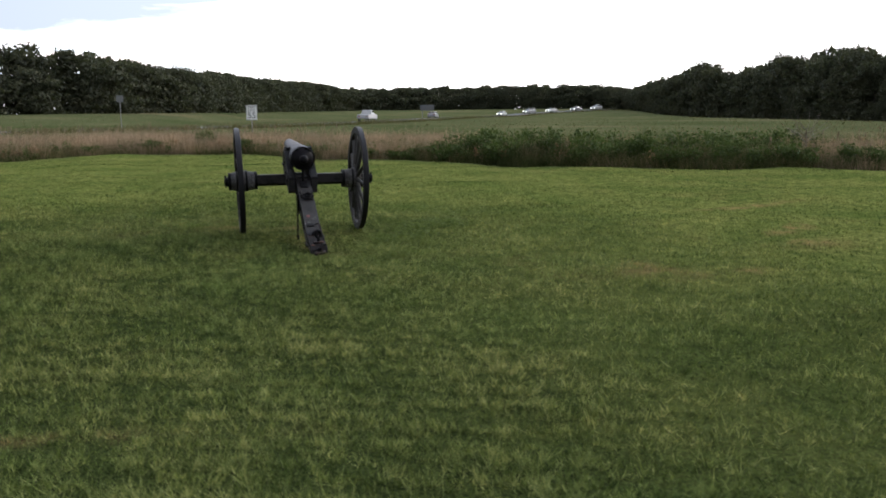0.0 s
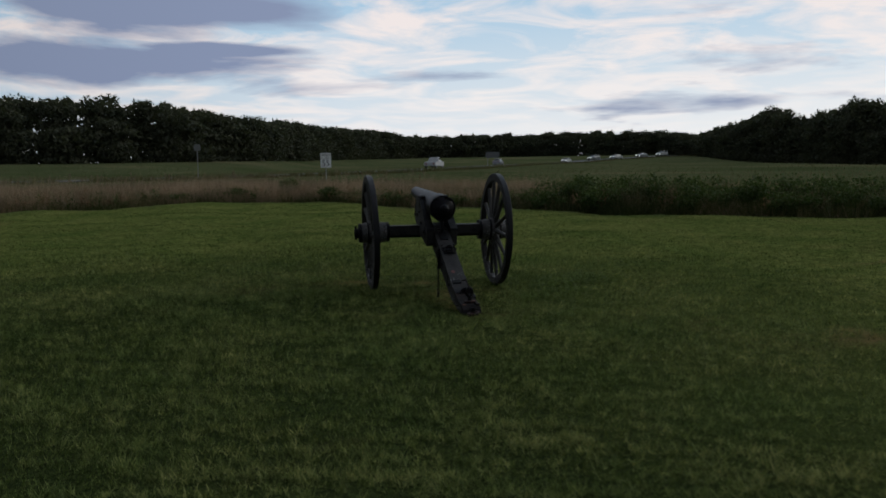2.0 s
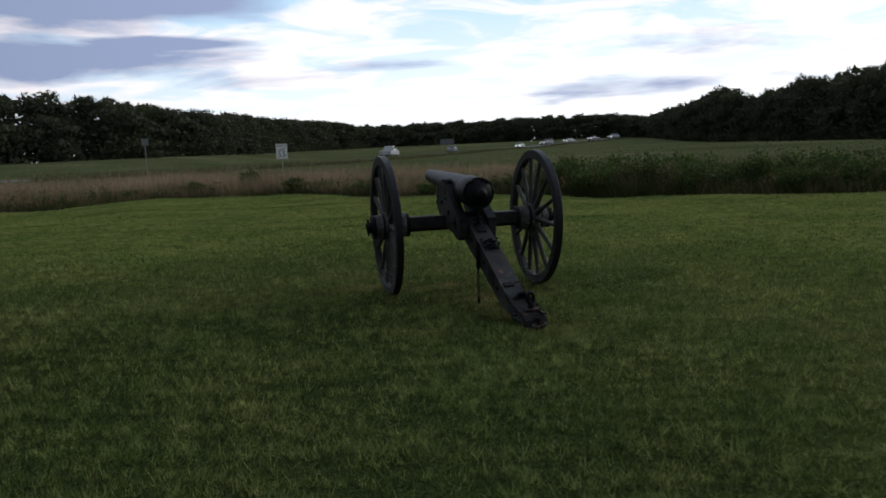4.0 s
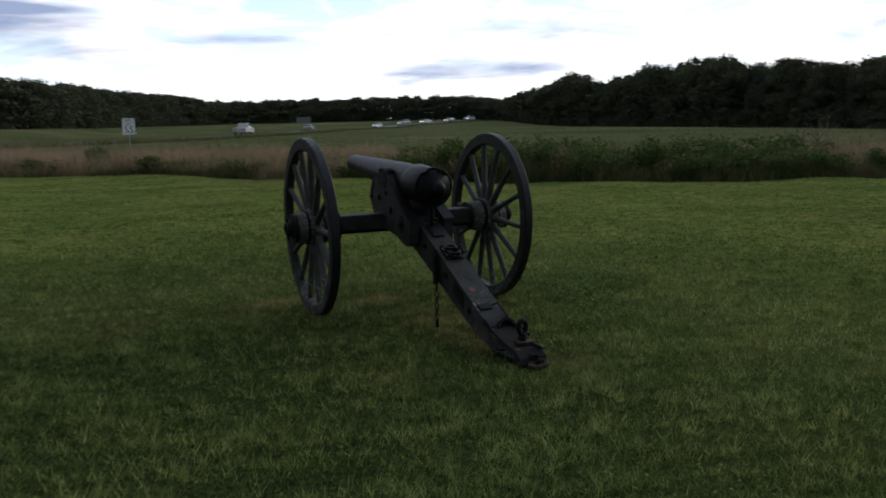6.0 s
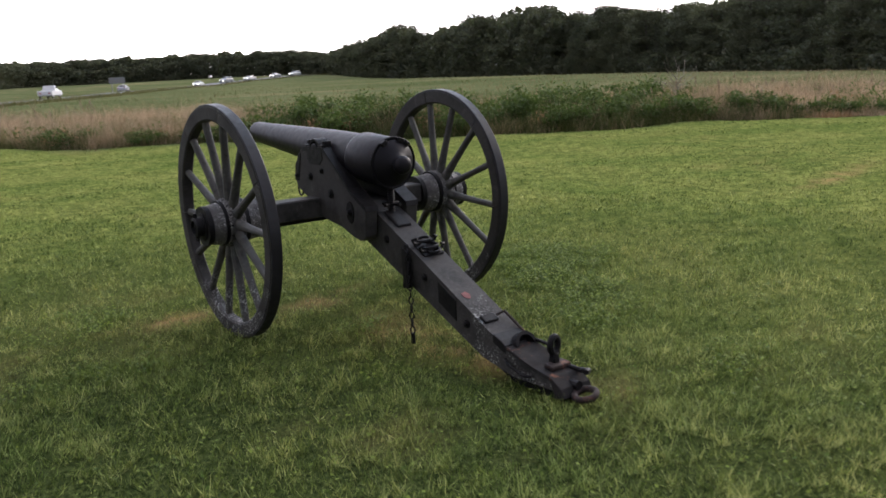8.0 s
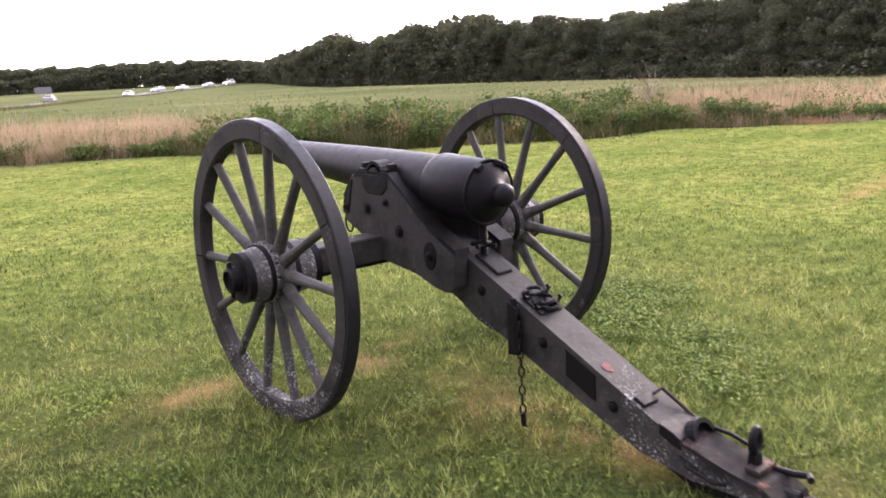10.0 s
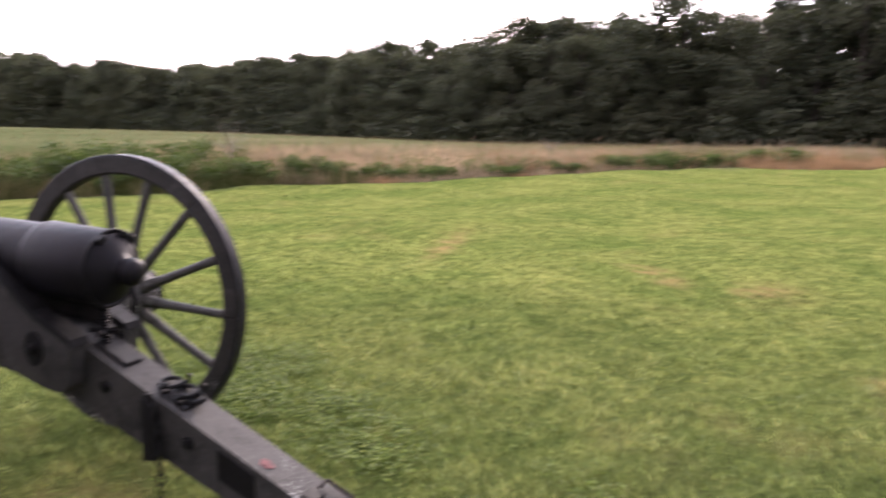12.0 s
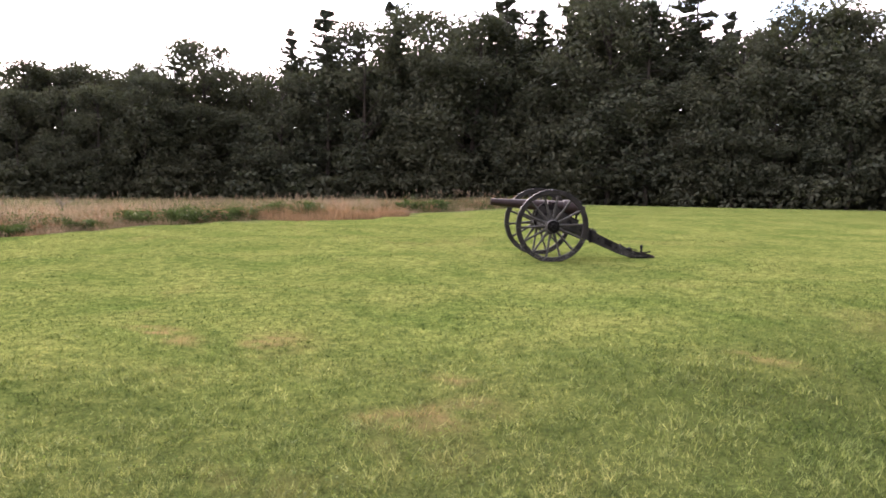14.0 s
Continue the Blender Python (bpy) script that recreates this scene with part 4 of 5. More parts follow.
# clover and broad-leaved weeds among the grass
k = 420000
x, y = rng.uniform(-3.5, 3.5, k), rng.uniform(-4.5, 2.5, k)
dry, clover = masks(x, y)
keep = rng.uniform(0, 1, k) < np.clip(clover - 0.15, 0, 1) * 0.7 + 0.02
x, y = x[keep], y[keep]
n = len(x)
size, a, tip = rng.uniform(0.005, 0.011, n), rng.uniform(0, 6.28, n), rng.uniform(-0.5, 0.5, (n, 2))
c = np.stack([x, y, land(x, y) + rng.uniform(0.015, 0.065, n)], -1)
u = np.stack([np.cos(a), np.sin(a), tip[:, 0]], -1) * size[:, None]
w = np.stack([-np.sin(a), np.cos(a), tip[:, 1]], -1) * size[:, None]
v = np.stack([c - u, c - w, c + u, c + w], 1)
tagged(new("clover", mesh_from("clover", v, 4, CLOVER_LEAF, tint=rng.uniform(0, 1, n))), "dark green clover patches in the lawn", "clover", kind="stuff")

# ---- tall grass at the lawn's edge and over the field ----
k = 300000
az = rng.uniform(-24, 104, k)
deep = rng.exponential(np.interp(az, [-24, 16, 24, 50, 58, 104], [6.5, 6.0, 3.5, 4.0, 6.0, 6.0]), k)
r = lawn_edge(az) + deep + 0.25 * waves(az * 1.1, az * 0.3, 41) + 0.12 * rng.normal(0, 1, k)
x, y = HUB[0] + r * np.sin(np.radians(az)), HUB[1] + r * np.cos(np.radians(az))
patchy, fine = waves(x * 0.5, y * 0.5, 21), waves(x * 2.2, y * 2.2, 22)
tan_ = np.interp(az, [-24, 20, 26, 42, 56, 104], [0.78, 0.76, 0.38, 0.42, 0.66, 0.46]) + np.where(az > 60, 0.55, 0.34) * patchy + 0.22 * fine
# front rows: edge shadow line painted in as dark green tint, tanner past 58
front = np.clip(1 - deep / np.interp(az, [-24, 10, 20, 50, 60, 104], [0.8, 0.8, 1.4, 1.2, 0.5, 0.4]), 0, 1)
tan_ = tan_ - np.where(az > 58, -0.30, 0.42) * front
tall = rng.uniform(0.3, 0.85, k) * np.clip(0.45 + deep / 2.0, 0, 1) * (1 + 0.3 * patchy + 0.25 * fine) * np.interp(az, [-24, 10, 50, 62, 104], [1.15, 1.0, 0.9, 0.62, 0.6])
keep = r < np.interp(az, WOOD_AZ, WOOD_R) - 2
x, y, tall, tan_, deep = x[keep], y[keep], tall[keep], tan_[keep], deep[keep]
n = len(x)
v = blades(x, y, land(x, y) - 0.02, tall, rng.uniform(0.010, 0.026, n), rng.uniform(0.05, 0.85, n), rng)
tagged(new("tall_grass", mesh_from("tall_grass", v, 3, WEED, tint=np.clip(tan_ + rng.normal(0, 0.20, n), 0, 1))), "tall dry tan and green grass bordering the lawn", "grass", kind="stuff")
k = 90000
az = rng.uniform(-24, 104, k)
top = np.interp(az, WOOD_AZ, WOOD_R)
r = lawn_edge(az) + 4 + (top - lawn_edge(az) - 4) * rng.uniform(0, 1, k) ** 1.6
x, y = HUB[0] + r * np.sin(np.radians(az)), HUB[1] + r * np.cos(np.radians(az))
v = blades(x, y, land(x, y) - 0.02, rng.uniform(0.06, 0.30, k), rng.uniform(0.012, 0.03, k) * np.clip(r / 30, 1, 3), rng.uniform(0.3, 0.95, k), rng)
fieldy = np.clip(np.interp(az, [-24, 10, 45, 58, 104], [0.38, 0.36, 0.34, 0.50, 0.50]) + 0.25 * waves(x * 0.12, y * 0.12, 31) + np.where((az < 23) | (az > 50), np.clip((lawn_edge(az) + 30 - r) / 45, 0, 0.42), np.clip((lawn_edge(az) + 9 - r) / 18, 0, 0.3)) + rng.normal(0, 0.08, k), 0, 1)
tagged(new("field_grass", mesh_from("field_grass", v, 3, WEED, tint=fieldy)), "rough green and tan grass across the open field", "grass", kind="stuff")
# longer grass on the verge of the road
k = 16000
seg = rng.integers(0, len(ROAD) - 2, k)
ends = np.array(ROAD, float)
f = rng.uniform(0, 1, k)[:, None]
p = ends[seg] * (1 - f) + ends[seg + 1] * f
along = ends[seg + 1] - ends[seg]
along /= np.linalg.norm(along, axis=1)[:, None]
p = p + np.stack([along[:, 1], -along[:, 0]], -1) * rng.uniform(4.2, 9.0, k)[:, None]
v = blades(p[:, 0], p[:, 1], land(p[:, 0], p[:, 1]) - 0.02, rng.uniform(0.2, 0.7, k), rng.uniform(0.04, 0.11, k), rng.uniform(0.1, 0.8, k), rng)
tagged(new("verge_grass", mesh_from("verge_grass", v, 3, WEED, tint=np.clip(rng.normal(0.34, 0.1, k), 0, 1))), "longer green grass along the road verge", "grass", kind="stuff")
# rust-coloured clumps
for cx, cy, cr, ch in ((28.9, -2.0, 1.1, 0.85), (30.0, -3.4, 1.4, 0.95), (31.1, -4.5, 1.2, 0.8), (32.8, -6.0, 1.0, 0.6), (21.2, 4.9, 1.0, 0.40), (17.4, 7.2, 0.8, 0.45)):
    k = 2000
    a, q = rng.uniform(0, 6.28, k), cr * np.sqrt(rng.uniform(0, 1, k))
    x, y = cx + q * np.cos(a), cy + q * np.sin(a)
    v = blades(x, y, land(x, y) - 0.02, ch * rng.uniform(0.35, 1, k) * (1 - 0.55 * (q / cr) ** 2) * np.clip(0.8 + 0.6 * waves(x * 2.5, y * 2.5, 51), 0.3, 1.25), rng.uniform(0.012, 0.025, k), rng.uniform(0.1, 0.75, k), rng)
    tagged(new("grass_clump", mesh_from("grass_clump", v, 3, RUST_WEED, tint=rng.uniform(0, 1, k))), "rust-brown clump of dry grass at the field edge", "grass clump", "dry clumps", "stuff")


# ---- leaves in clouds ----
def sprays(centres, radii, per, size, rng, flat=1.0, droop=0.0):
    """Small four-cornered leaf sprays scattered through ellipsoids: corners and tints. The tints paint in lit tops and
    shaded undersides.
    """
    c = np.repeat(np.asarray(centres, float), per, 0)
    rr = np.repeat(np.asarray(radii, float), per, 0)
    n = len(c)
    q = rng.normal(0, 1, (n, 3))
    q /= np.linalg.norm(q, axis=1)[:, None]
    depth = rng.uniform(0.02, 1.0, n) ** 0.5
    p = c + q * rr * depth[:, None]
    u = rng.normal(0, 1, (n, 3))
    u[:, 2] = u[:, 2] * flat - droop
    u /= np.linalg.norm(u, axis=1)[:, None]
    w = np.cross(u, rng.normal(0, 1, (n, 3)))
    w /= np.linalg.norm(w, axis=1)[:, None]
    s = size * rng.uniform(0.5, 1.3, n)[:, None]
    v = np.stack([p - u * s, p - w * s * 0.45, p + u * s, p + w * s * 0.45], 1)
    # lit upper and shaded lower leaves put into the tint, plus random spread
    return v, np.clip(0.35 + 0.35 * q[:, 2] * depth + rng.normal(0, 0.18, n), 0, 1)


def limbs(trunk, r0, branches, rng):
    bm = tube(trunk, r0, 8, None, r0 * 0.25)
    for p, e, r in branches:
        mid = (Vector(p) + Vector(e)) / 2 + Vector(rng.normal(0, 0.1, 3))
        tube([p, mid, e], r, 5, bm, r * 0.35)
    return bm


def broadleaf(seed, leaf_mat=None):
    """A broad-leaved tree one metre per unit, about 10 m high: trunk, limbs, uneven crown."""
    rng = np.random.default_rng(seed)
    lean = rng.normal(0, 0.25, 2)
    trunk = [(0, 0, -0.3), (lean[0] * 0.3, lean[1] * 0.3, 2.5), (lean[0], lean[1], 5.5), (lean[0] * 1.2, lean[1] * 1.2, 8.6)]
    centres, radii, br = [], [], []
    for k in range(60):
        z = rng.uniform(0.8, 9.3)
        wide = 2.5 * math.sqrt(max(0.08, 1 - ((z - 4.7) / 5.0) ** 2)) * rng.uniform(0.5, 1.1)
        a = rng.uniform(0, 6.28)
        e = (lean[0] * z / 8 + wide * math.cos(a), lean[1] * z / 8 + wide * math.sin(a), z)
        centres.append(e)
        s = rng.uniform(0.75, 1.35)
        radii.append((s, s, s * rng.uniform(0.55, 0.8)))
        if k % 2 == 0:
            br.append(((lean[0] * z / 9, lean[1] * z / 9, max(0.8, z - 1.3)), e, 0.05))
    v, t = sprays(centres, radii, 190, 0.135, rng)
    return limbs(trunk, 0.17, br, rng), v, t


def conifer(seed, slim=1.0):
    """A cedar or pine, about 10 m high: straight stem, whorls of upswept ragged boughs, gaps between."""
    rng = np.random.default_rng(seed)
    trunk = [(0, 0, -0.3), (0.05, 0, 4), (0.0, 0.06, 9.6)]
    centres, radii, br = [], [], []
    z = 1.0
    while z < 9.7:
        reach = (0.22 + (9.9 - z) * 0.33) * slim * rng.uniform(0.7, 1.25)
        for j in range(rng.integers(4, 8)):
            a, lift = rng.uniform(0, 6.28), rng.uniform(0.12, 0.42)
            own = reach * rng.uniform(0.65, 1.1)
            for f in (0.3, 0.62, 0.95):
                centres.append((own * f * math.cos(a), own * f * math.sin(a), z + lift * f * own + rng.normal(0, 0.08)))
                radii.append((0.07 + 0.24 * own * (1 - f * 0.5),) * 2 + (0.05 + 0.08 * own,))
            br.append(((0, 0, z), (own * math.cos(a), own * math.sin(a), z + lift * own), 0.022))
        z += rng.uniform(0.30, 0.46)
    v, t = sprays(centres, radii, 26, 0.105, rng, 0.5)
    return limbs(trunk, 0.13, br, rng), v, t


def tree(name, parts_of, leaf_mat, label):
    wood, v, t = parts_of
    ob = thing(name, Matrix(), label, "tree", "trees of the wood edge")
    part("trunk", wood, BARK, ob, "", True)
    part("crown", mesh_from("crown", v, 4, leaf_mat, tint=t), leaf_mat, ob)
    return ob


KINDS = [tree("broadleaf_tree", broadleaf(101 + k), LEAF, "dark green broadleaf tree at the wood edge") for k in range(4)]
KINDS += [tree("conifer_tree", conifer(201 + k, s), NEEDLE, "tall dark ragged conifer at the wood edge") for k, s in enumerate((0.9, 1.2, 0.75))]
used = set()
rng = np.random.default_rng(77)


def wood_line(az):
    return float(np.interp(az, WOOD_AZ, WOOD_R)), float(np.interp(az, WOOD_AZ, WOOD_LO)), float(np.interp(az, WOOD_AZ, WOOD_HI))


def plant(kind, az, extra, scale_to, wide):
    R, lo, hi = wood_line(az)
    rr = R + extra
    x, y = HUB[0] + rr * math.sin(radians(az)), HUB[1] + rr * math.cos(radians(az))
    m = pose(x, y, float(land(x, y)), 0, 0, rng.uniform(0, 360)) @ Matrix.Diagonal((wide, wide, scale_to, 1))
    if kind not in used:
        used.add(kind)
        KINDS[kind].matrix_world = m
        return
    own = KINDS[kind].scale
    copy_thing(KINDS[kind], m @ Matrix.Diagonal((1 / own[0], 1 / own[1], 1 / own[2], 1)))


az = 40.0
while az < 134:
    R, lo, hi = wood_line(az)
    full = R * (math.tan(radians(hi)) - math.tan(radians(lo)))
    for row in range(2):
        jit = rng.uniform(-0.6, 0.6)
        R, lo, hi = wood_line(az + jit)
        full = R * (math.tan(radians(hi)) - math.tan(radians(lo))) * (1 + row * 0.06)
        pine = rng.uniform() < (0.36 if az + jit > 85 else 0.10)
        kind = int(rng.integers(4, 7)) if pine else int(rng.integers(0, 4))
        s = full / 10 * (rng.uniform(0.90, 1.13 if az > 80 else 1.04) if row else rng.uniform(0.6, 1.0)) * (0.98 if az > 97 else 1.06 if az > 70 else 0.93)
        plant(kind, az + jit, 1.5 + row * 3.5 + rng.uniform(-0.6, 0.6), s, max(0.95, s * rng.uniform(0.9, 1.2)))
    az += math.degrees(3.0 / R)

# the depth of the near wood and the far woods, as masses of foliage
def woodland(name, az0, az1, rows, step, per, size, mat, label, rise=1.0, back=0.0):
    rng = np.random.default_rng(int(abs(az0) * 7 + rows))
    cs, rs = [], []
    az = az0
    while az < az1:
        R, lo, hi = wood_line(az)
        for row in range(rows):
            a = az + math.degrees(rng.uniform(-0.5, 0.5) * step / R)
            R2, lo2, hi2 = wood_line(a)
            rr = R2 + back + row * step * 0.9 + rng.uniform(-1, 1)
            x, y = HUB[0] + rr * math.sin(radians(a)), HUB[1] + rr * math.cos(radians(a))
            z0 = float(land(x, y))
            full = rise * R2 * (math.tan(radians(hi2)) - math.tan(radians(lo2))) * (rng.uniform(0.84, 1.02) if row else rng.uniform(0.45, 0.85))
            wide = step * rng.uniform(0.8, 1.2)
            tall = max(2.0, full)
            for f in np.arange(0.04, 0.92, 0.13):
                b = rng.uniform(0, 6.28)
                cs.append((x + wide * 0.4 * math.cos(b), y + wide * 0.4 * math.sin(b), z0 + f * tall))
                rs.append((wide * 0.85, wide * 0.85, tall * 0.14))
            for j in range(5):
                b, w = rng.uniform(0, 6.28), wide * rng.uniform(0.15, 0.6)
                up = tall * (1.02 - 0.22 * (w / wide) ** 2 - 0.10 * rng.uniform())
                cs.append((x + w * math.cos(b), y + w * math.sin(b), z0 + up))
                rs.append((wide * 0.42, wide * 0.42, min(wide * 0.36, tall * 0.12)))
        slope = (wood_line(az + 0.3)[0] - wood_line(az - 0.3)[0]) / radians(0.6)
        az += math.degrees(step / math.hypot(R, slope))
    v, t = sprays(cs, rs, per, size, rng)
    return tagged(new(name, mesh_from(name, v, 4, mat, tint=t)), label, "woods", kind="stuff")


woodland("near_woods", 36, 136, 3, 3.6, 130, 0.26, LEAF, "dense dark woods closing one side of the field", 0.92, 6.0)
woodland("near_woods_depth", 36, 137, 3, 4.0, 34, 0.8, LEAF, "dark depth of the near woods", 0.84, 15.0)
woodland("understorey", 38, 134, 2, 2.6, 32, 0.24, LEAF, "dark undergrowth along the foot of the woods", 0.30, -0.5)
woodland("far_woods_depth", -27, 43, 2, 4.5, 22, 1.1, LEAF, "dark depth of the far woods", 1.0, 14.0)
woodland("far_woods", -26, 42, 4, 4.2, 60, 0.42, LEAF, "dark line of far woods beyond the field", 1.0)


# ---- shrubs along the edge ----
def shrub(seed, x, y, r, h, label="leafy green shrub among tall weeds at the lawn edge"):
    rng = np.random.default_rng(seed)
    z = float(land(x, y))
    ob = thing("shrub", pose(x, y, z), label, "shrub", "shrubs at the lawn edge")
    cs, rs, bm = [], [], bmesh.new()
    for k in range(11):
        a, q = rng.uniform(0, 6.28), r * math.sqrt(rng.uniform(0.02, 1)) * 0.85
        top = h * rng.uniform(0.35, 0.95) * (1 - 0.35 * (q / r) ** 2)
        e = (q * math.cos(a), q * math.sin(a), top)
        tube([(e[0] * 0.3, e[1] * 0.3, -0.05), (e[0] * 0.7, e[1] * 0.75, top * 0.5), e], 0.010, 5, bm, 0.004)
        for f in (0.3, 0.6, 0.95):
            cs.append((e[0] * (0.5 + f / 2), e[1] * (0.5 + f / 2), top * f))
            rs.append((0.30 * r ** 0.5, 0.30 * r ** 0.5, 0.20 * h))
    part("stems", bm, BARK, ob)
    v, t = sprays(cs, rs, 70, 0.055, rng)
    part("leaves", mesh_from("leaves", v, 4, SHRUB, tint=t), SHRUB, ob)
    return ob


def weed_mix(seed, count, mat, label, shade):
    """Low leafy weeds mixed through the tall grass, in loose drifts."""
    rng = np.random.default_rng(seed)
    az = rng.uniform(-24, 104, count)
    R = lawn_edge(az) + 0.25 + rng.exponential(2.2, count)
    x, y = HUB[0] + R * np.sin(np.radians(az)), HUB[1] + R * np.cos(np.radians(az))
    ok = waves(x * 0.7, y * 0.7, seed) > rng.uniform(-0.5, 0.5, count)
    x, y = x[ok], y[ok]
    n = len(x)
    h = rng.uniform(0.10, 0.62, n)
    r = rng.uniform(0.10, 0.26, n)
    v, t = sprays(np.stack([x, y, land(x, y) + h * 0.6], -1), np.stack([r, r, h * 0.6], -1), 26, 0.045, rng)
    return tagged(new("leafy_weeds", mesh_from("leafy_weeds", v, 4, mat, tint=np.clip(t + shade, 0, 1))), label, "weeds", kind="stuff")


weed_mix(61, 2200, SHRUB, "low olive-green leafy weeds among the tall grass", 0.0)
weed_mix(62, 1500, RUST_WEED, "withered brown weeds among the tall grass", -0.25)


rng = np.random.default_rng(5)
THICKET = [(22 + 1.35 * k, 1.2 + 3.6 * ((k * 0.618) % 1), 1.1 + 0.5 * ((k * 0.37) % 1), 0.75 + 0.55 * ((k * 0.73) % 1)) for k in range(20)]
for az, deep, r, h in THICKET + list(((14, 0.6, 0.7, 0.4), (18, 0.7, 0.8, 0.45), (21.5, 0.7, 0.9, 0.6), (24.5, 1.2, 1.0, 0.95), (27.5, 1.0, 1.1, 1.15), (30.5, 1.3, 1.2, 1.2), (33.5, 0.9, 1.1, 1.1), (36.5, 1.2, 1.2, 1.15),
                       (39.5, 0.9, 1.0, 0.95), (42.5, 1.3, 1.0, 0.85), (45.5, 0.8, 0.8, 0.7), (49.5, 0.9, 0.9, 0.75), (53.5, 0.9, 0.8, 0.8), (55.5, 0.7, 0.6, 0.6), (58.5, 0.8, 0.7, 0.5), (26, 2.8, 1.2, 1.1), (34, 2.9, 1.2, 1.1),
                       (62, 0.6, 0.6, 0.42), (66.5, 0.6, 0.7, 0.42), (71, 0.7, 0.6, 0.4), (-9, 1.0, 0.8, 0.5), (-4, 1.5, 0.7, 0.6), (4, 1.2, 0.9, 0.6), (9.5, 1.0, 0.8, 0.65), (0, 2.5, 0.6, 0.9), (79, 1.0, 0.8, 0.6), (84, 1.2, 0.8, 0.65), (74.5, 0.9, 0.7, 0.5), (76.5, 1.6, 0.9, 0.6), (81.5, 1.2, 0.8, 0.55), (86, 1.6, 0.9, 0.7), (93.5, 1.2, 0.8, 0.6), (95.5, 1.6, 0.9, 0.6))):
    R = float(lawn_edge(az)) + deep
    shrub(int(az * 10) + 900, HUB[0] + R * math.sin(radians(az)), HUB[1] + R * math.cos(radians(az)), r, h)


def dead_shrub(x, y, h, seed):
    rng = np.random.default_rng(seed)
    bm = bmesh.new()
    tube([(0, 0, -0.05), (0.03, 0.02, h * 0.35), (0.0, 0.05, h * 0.6)], 0.022, 6, bm, 0.012)
    for k in range(26):
        z0 = h * rng.uniform(0.25, 0.6)
        a = rng.uniform(0, 6.28)
        reach = h * rng.uniform(0.2, 0.5)
        mid = (reach * 0.5 * math.cos(a), reach * 0.5 * math.sin(a), z0 + h * rng.uniform(0.08, 0.2))
        end = (reach * math.cos(a + 0.2), reach * math.sin(a + 0.2), z0 + h * rng.uniform(0.12, 0.42))
        tube([(0, 0.03, z0), mid, end], 0.008, 4, bm, 0.003)
    ob = part("dead_shrub", bm, DEADWOOD)
    ob.matrix_world = pose(x, y, float(land(x, y)))
    return tagged(ob, "bare grey-brown dead shrub standing in the weeds", "shrub")


DEADWOOD = plain("dead_wood", (0.17, 0.14, 0.115), 0.9)
dead_shrub(16.5, 11.1, 1.75, 4)
dead_shrub(29.35, 5.8, 1.0, 8)


def stalks(seed, az0, az1, count, h0, h1):
    """Loose seed stalks that stand over the weeds."""
    rng = np.random.default_rng(seed)
    bm = bmesh.new()
    for k in range(count):
        az = rng.uniform(az0, az1)
        R = float(lawn_edge(az)) + rng.uniform(0.6, 6)
        x, y = HUB[0] + R * math.sin(radians(az)), HUB[1] + R * math.cos(radians(az))
        z, h, dx, dy = float(land(x, y)), rng.uniform(h0, h1), rng.normal(0, 0.08), rng.normal(0, 0.08)
        tube([(x, y, z - 0.02), (x + dx * 0.4, y + dy * 0.4, z + h * 0.6), (x + dx, y + dy, z + h)], 0.006, 4, bm, 0.003)
        tube([(x + dx, y + dy, z + h - 0.02), (x + dx * 1.2, y + dy * 1.2, z + h + 0.06), (x + dx * 1.4, y + dy * 1.4, z + h + 0.12)], 0.022, 5, bm, 0.006)
    return tagged(part("seed_stalks", bm, STALK), "brown seed stalks rising above the weeds", "weeds", kind="stuff")


STALK = plain("seed_stalk", (0.16, 0.115, 0.07), 0.9)
stalks(3, -20, 12, 120, 0.7, 1.15)
stalks(4, 45, 100, 220, 0.45, 0.9)


# ---- road signs ----
def lettering(body, size, x, z, parent, width=1.0):
    cu = bpy.data.curves.new("text", "FONT")
    cu.body, cu.size, cu.align_x, cu.align_y, cu.extrude = body, size, "CENTER", "CENTER", 0.002
    tmp = new("lettering", cu)
    me = bpy.data.meshes.new_from_object(tmp.evaluated_get(bpy.context.evaluated_depsgraph_get()))
    bpy.data.objects.remove(tmp)
    me.materials.clear()
    me.materials.append(BLACK_PAINT)
    ob = new("lettering", me)
    ob.parent = parent
    ob.matrix_local = Matrix.Translation((x, -0.016, z)) @ pose(0, 0, 0, 90) @ Matrix.Diagonal((width, 1, 1, 1))
    return ob


def speed_sign(x, y, turn):
    z = float(land(x, y))
    ob = thing("speed_limit_sign", pose(x, y, z, 0, 0, turn), "white speed limit 55 road sign on a metal post", "road sign")
    part("post", box((-0.04, 0.004, -0.3), (0.04, 0.05, 2.1), 0.006), POST, ob)
    pl = part("sign_plate", box((-0.44, -0.012, 1.03), (0.44, 0.003, 2.24), 0.004), WHITE_SIGN, ob)
    bm = bmesh.new()
    for lo, hi in (((-0.415, -0.016, 1.055), (0.415, -0.011, 1.071)), ((-0.415, -0.016, 2.199), (0.415, -0.011, 2.215)), ((-0.415, -0.016, 1.071), (-0.399, -0.011, 2.199)), ((0.399, -0.016, 1.071), (0.415, -0.011, 2.199))):
        box(lo, hi, 0, bm)
    part("border", bm, BLACK_PAINT, pl)
    lettering("SPEED", 0.26, 0, 2.04, pl, 0.92)
    lettering("LIMIT", 0.26, 0, 1.78, pl, 0.92)
    lettering("55", 0.67, 0, 1.38, pl, 1.0)
    return ob


speed_sign(0.84, 60.0, -2)


